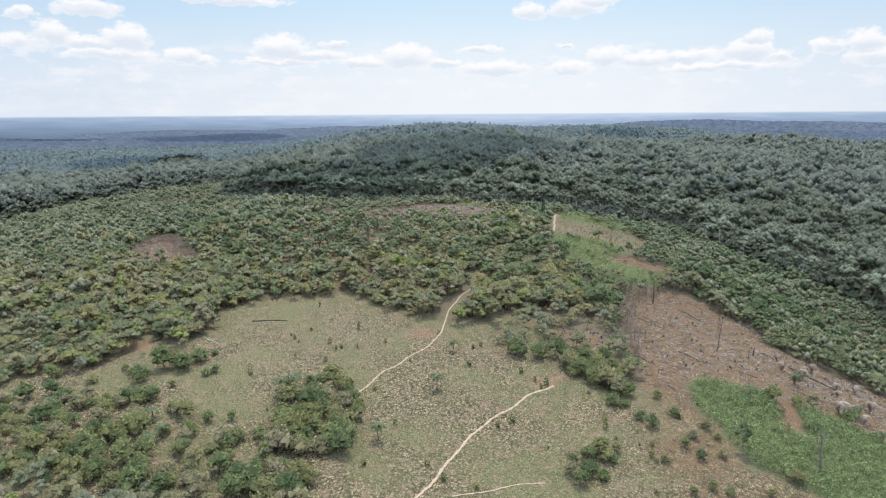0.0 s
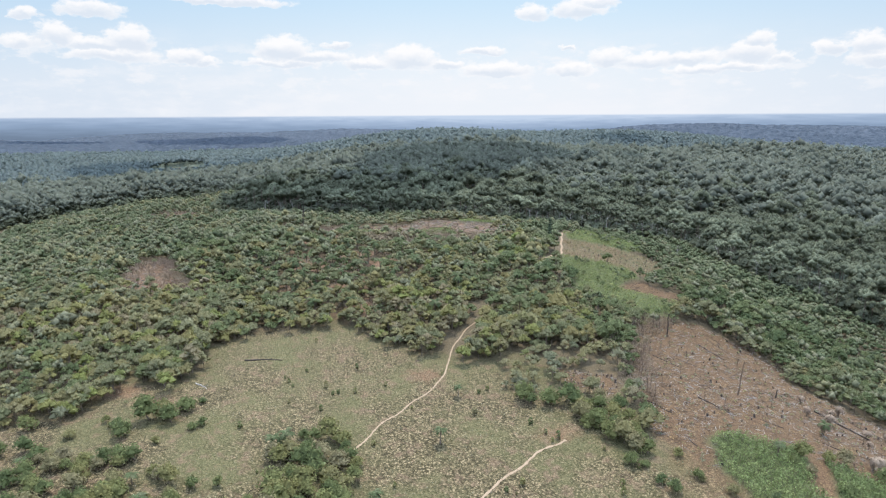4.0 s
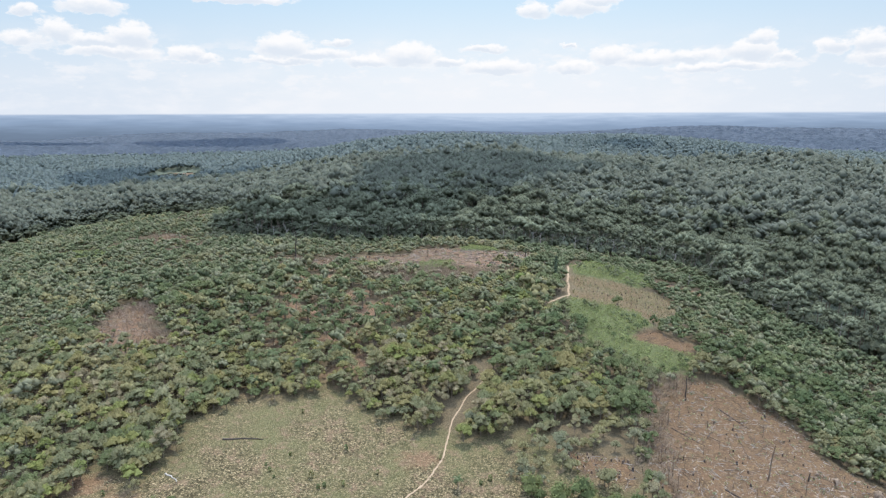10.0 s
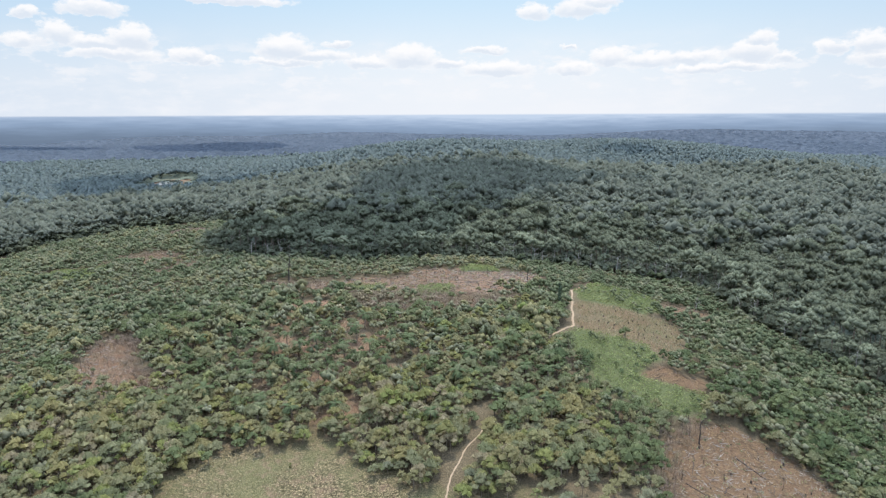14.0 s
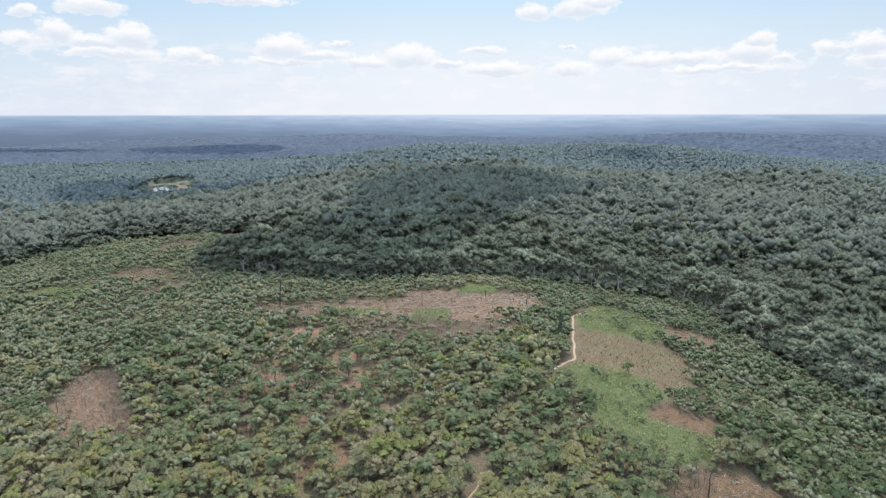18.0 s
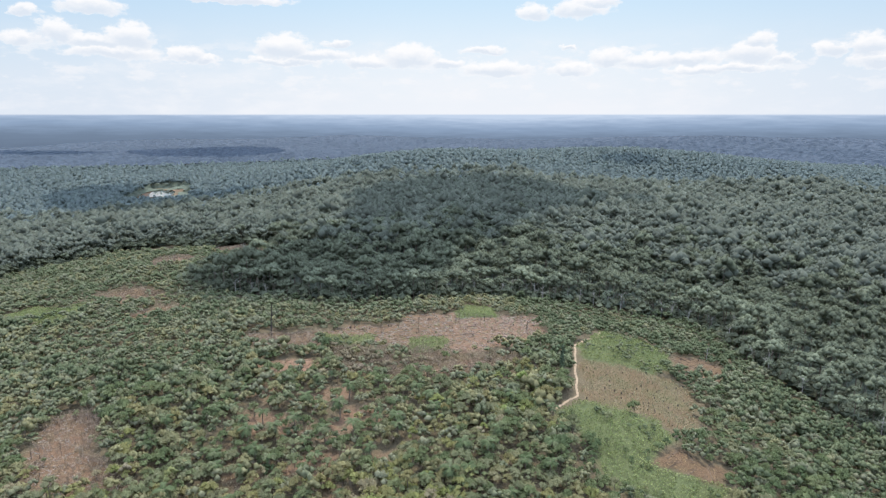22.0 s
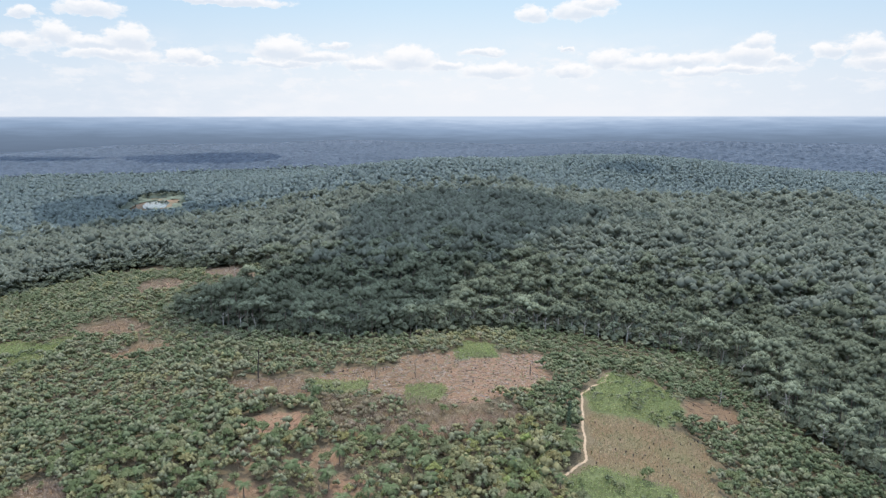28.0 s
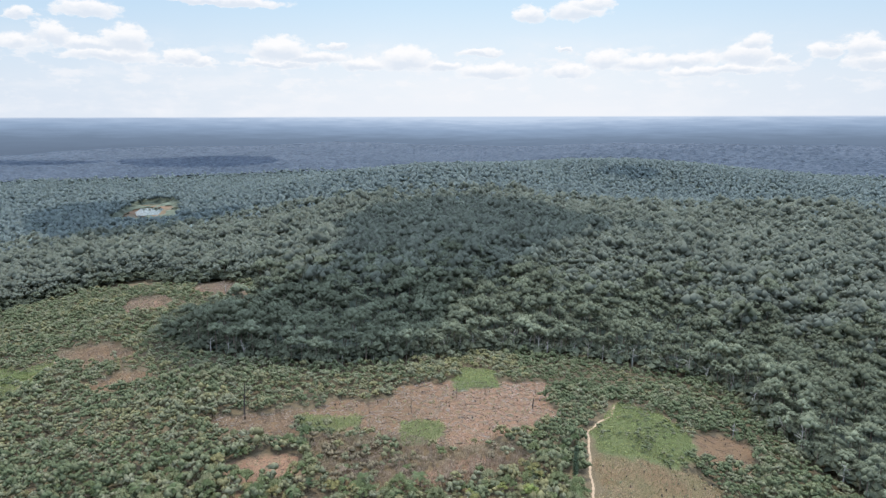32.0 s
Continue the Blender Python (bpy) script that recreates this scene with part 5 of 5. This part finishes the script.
# A tin-roofed shed at the edge of the scrub.
def shed(x, y):
    ob = thing("shed", "small shed with a weathered grey tin roof", "shed", "", x, y, 0.0)
    m1, n1 = material("tin_roof")
    finish(n1, n1.mix(n1.noise(n1.add("ShaderNodeNewGeometry").outputs["Position"], 1.5), (0.3, 0.31, 0.33), (0.5, 0.5, 0.5)), 0.5, 0.5)
    for sx in (-1.9, 1.9):
        for sy in (-1.4, 1.4):
            f = Form()
            f.stem((sx, sy, -0.3), (sx, sy, 2.2), 0.07, 0.06, 6, 0)
            part("post", f, [BARK], ob)
    for side in (-1, 1):
        f = Form()
        for k in range(24):
            a, b = -2.3 + k * 4.6 / 24, -2.3 + (k + 1) * 4.6 / 24
            za, zb = 0.03 * (k % 2), 0.03 * ((k + 1) % 2)
            f.put([(a, 0, 2.9 + za), (b, 0, 2.9 + zb), (b, side * 1.8, 2.15 + zb), (a, side * 1.8, 2.15 + za)], [(0, 1, 2), (0, 2, 3)])
        part("roof", f, [m1], ob, "corrugated grey tin sheet")
    return ob


shed(-106, -120)

# ------------------------------------------------------------------ low growth
def tuft_form(seed, blades, h, w):
    rng = np.random.default_rng(seed)
    f = Form()
    for i in range(blades):
        a = rng.uniform(0, 6.283)
        o, d = np.array((np.cos(a), np.sin(a), 0)), np.array((-np.sin(a), np.cos(a), 0))
        f.put([o * 0.05 - d * w, o * 0.05 + d * w, o * rng.uniform(0.2, 0.5) * h + (0, 0, h * rng.uniform(0.5, 1.0))], [(0, 1, 2)])
    return f.done()


def herb_form(seed, h, r, sprays, size):
    rng = np.random.default_rng(seed)
    f = Form()
    f.stem((0, 0, -0.1), (0, 0, h * 0.8), 0.03, 0.02, 3)
    f.sprays(rng, (0, 0, h * 0.6), np.array((r, r, h * 0.45)), sprays, size, low=-0.3)
    return f.done()


def twig_form(seed, stems, h, sprays=3):
    rng = np.random.default_rng(seed)
    f = Form()
    for i in range(stems):
        a, d = rng.uniform(0, 6.283), rng.uniform(0.2, 0.6) * h
        f.stem((0.1 * np.cos(a), 0.1 * np.sin(a), -0.1), (d * np.cos(a), d * np.sin(a), h * rng.uniform(0.6, 1)), 0.035, 0.012, 3, 0)
        f.sprays(rng, (d * np.cos(a) * 0.8, d * np.sin(a) * 0.8, h * 0.75), np.array((0.5, 0.5, 0.4)), sprays, 0.66 / sprays)
    return f.done()


def stick_form(seed):
    rng = np.random.default_rng(seed)
    f = Form()
    lie = rng.uniform(0, 6.283)
    for i in range(4):
        a, ln = lie + rng.normal() * 0.6, rng.uniform(0.5, 2.6)
        o = rng.normal(size=3) * (0.8, 0.8, 0)
        f.stem(o + (0, 0, 0.06), o + (ln * np.cos(a), ln * np.sin(a), 0.14), 0.065, 0.03, 3, 0)
    return f.done()


def cover(name, forms, polys, gap, share, mats, label, category, seed, lo=0.7, hi=1.3, avoid=(), near=1e9):
    xs, ys = [], []
    for k, p in enumerate(polys):
        for q in take(p, gap, share, seed + k, 0.8):
            xs.append(q[0]), ys.append(q[1])
    x, y = np.array(xs), np.array(ys)
    ok = np.ones(len(x), bool)
    for p in avoid:
        ok &= inside(p, x, y) < 0
    ok &= y > -135
    x, y = x[ok], y[ok]
    rng = np.random.default_rng(seed)
    tone = np.clip(0.6 * rng.uniform(size=len(x)) + 0.4 * wave(x, y, 11, 17), 0, 1)
    return scatter(name, forms, x, y, rng.uniform(lo, hi, len(x)), tone, mats, label, category, seed=seed)


cover("pasture_grass", [tuft_form(s, 5, 0.26, 0.13) for s in range(4)], [AREAS["pasture"], AREAS["rough"]], 0.95, 0.5, [GRASS, BARK], "dry yellowish grass tussocks of the pasture", "grass", 600)
cover("field_stubble", [tuft_form(s + 9, 6, 0.8, 0.13) for s in range(3)], [AREAS["field"]], 1.25, 0.75, [GRASS, BARK], "dry stubble and weeds in the cleared field", "grass", 610)
LANE = [(104, -61), (110, -62), (106, -74), (102, -84), (97, -80)]
cover("crop_plants", [herb_form(s, 1.7, 0.95, 20, 0.25) for s in range(4)], [AREAS["crop"]], 1.2, 0.9, [LEAF_CROP, BARK], "dense leafy green crop plants", "crop", 620, avoid=[LANE])
cover("field_herbs", [herb_form(s + 20, 1.3, 0.8, 10, 0.34) for s in range(4)], [AREAS["green"], AREAS["knoll"], AREAS["bright"], AREAS["left_yellow"], AREAS["left_green"]] + MAIN_GREEN, 1.6, 0.85,
      [LEAF_HERB, BARK], "low bright green herbs on the old fields", "herbs", 630, avoid=[AREAS["strip"], AREAS["field"]])
cover("burnt_thicket", [twig_form(s + 7, 11, 3.4, 5) for s in range(4)], [EDGE_BURN, BRUSH, SCAR_EDGE], 2.1, 0.7, [LEAF_DRY, BARK],
      "grey leafless thicket killed by fire", "brush", 645, 0.6, 1.2)
cover("dry_brush", [twig_form(s, 6, 2.2) for s in range(4)], [ AREAS["scar"], BRUSH, AREAS["left_brown_low"], AREAS["left_brown"], AREAS["brown"], AREAS["slope_clearing"], AREAS["slope_high"]], 2.3, 0.6, [LEAF_DRY, BARK],
      "grey-brown leafless burnt brushwood", "brush", 640)
cover("scrub_thicket", [twig_form(s + 17, 6, 2.6) for s in range(3)], [DRY_SCRUB], 4.5, 0.7, [LEAF_DRY, BARK], "grey-brown dry bushes among the young trees", "brush", 647)
cover("slash_debris", [stick_form(s) for s in range(5)], [AREAS["burn"], AREAS["main"], AREAS["red"], AREAS["strip"], AREAS["brown"], AREAS["slope_clearing"], AREAS["slope_high"], AREAS["scar"], AREAS["orange"], AREAS["orange_small"], AREAS["left_brown"], AREAS["cut"]], 2.0, 0.7,
      [CHAR_BROWN], "charred sticks and slash on cleared soil", "debris", 650, avoid=[AREAS["crop"]] + MAIN_GREEN)
cover("clearing_weeds", [herb_form(s + 40, 0.9, 0.7, 7, 0.3) for s in range(3)], [AREAS["main"], AREAS["burn"], AREAS["rough"], AREAS["field"], AREAS["orange"], AREAS["orange_small"], AREAS["slope_clearing"], AREAS["slope_high"], AREAS["cut"]], 4.2, 0.65, [LEAF_TREE, BARK],
      "sparse green weeds sprouting on cleared soil", "weeds", 660, avoid=[AREAS["crop"]])
cover("pale_slash", [stick_form(s + 30) for s in range(5)], [AREAS["burn"], AREAS["main"], AREAS["brown"], AREAS["scar"], AREAS["cut"], AREAS["slope_high"]], 2.4, 0.6,
      [BARK_GREY], "bleached grey sticks strewn over cleared soil", "debris", 670, avoid=[AREAS["crop"]] + MAIN_GREEN)
cover("crop_bushes", [herb_form(s + 50, 2.6, 1.5, 44, 0.3) for s in range(4)], [AREAS["crop"]], 3.4, 0.6, [LEAF_CROP, BARK], "taller leafy bushes standing among the crops", "bushes", 680, 0.6, 1.2, avoid=[LANE])
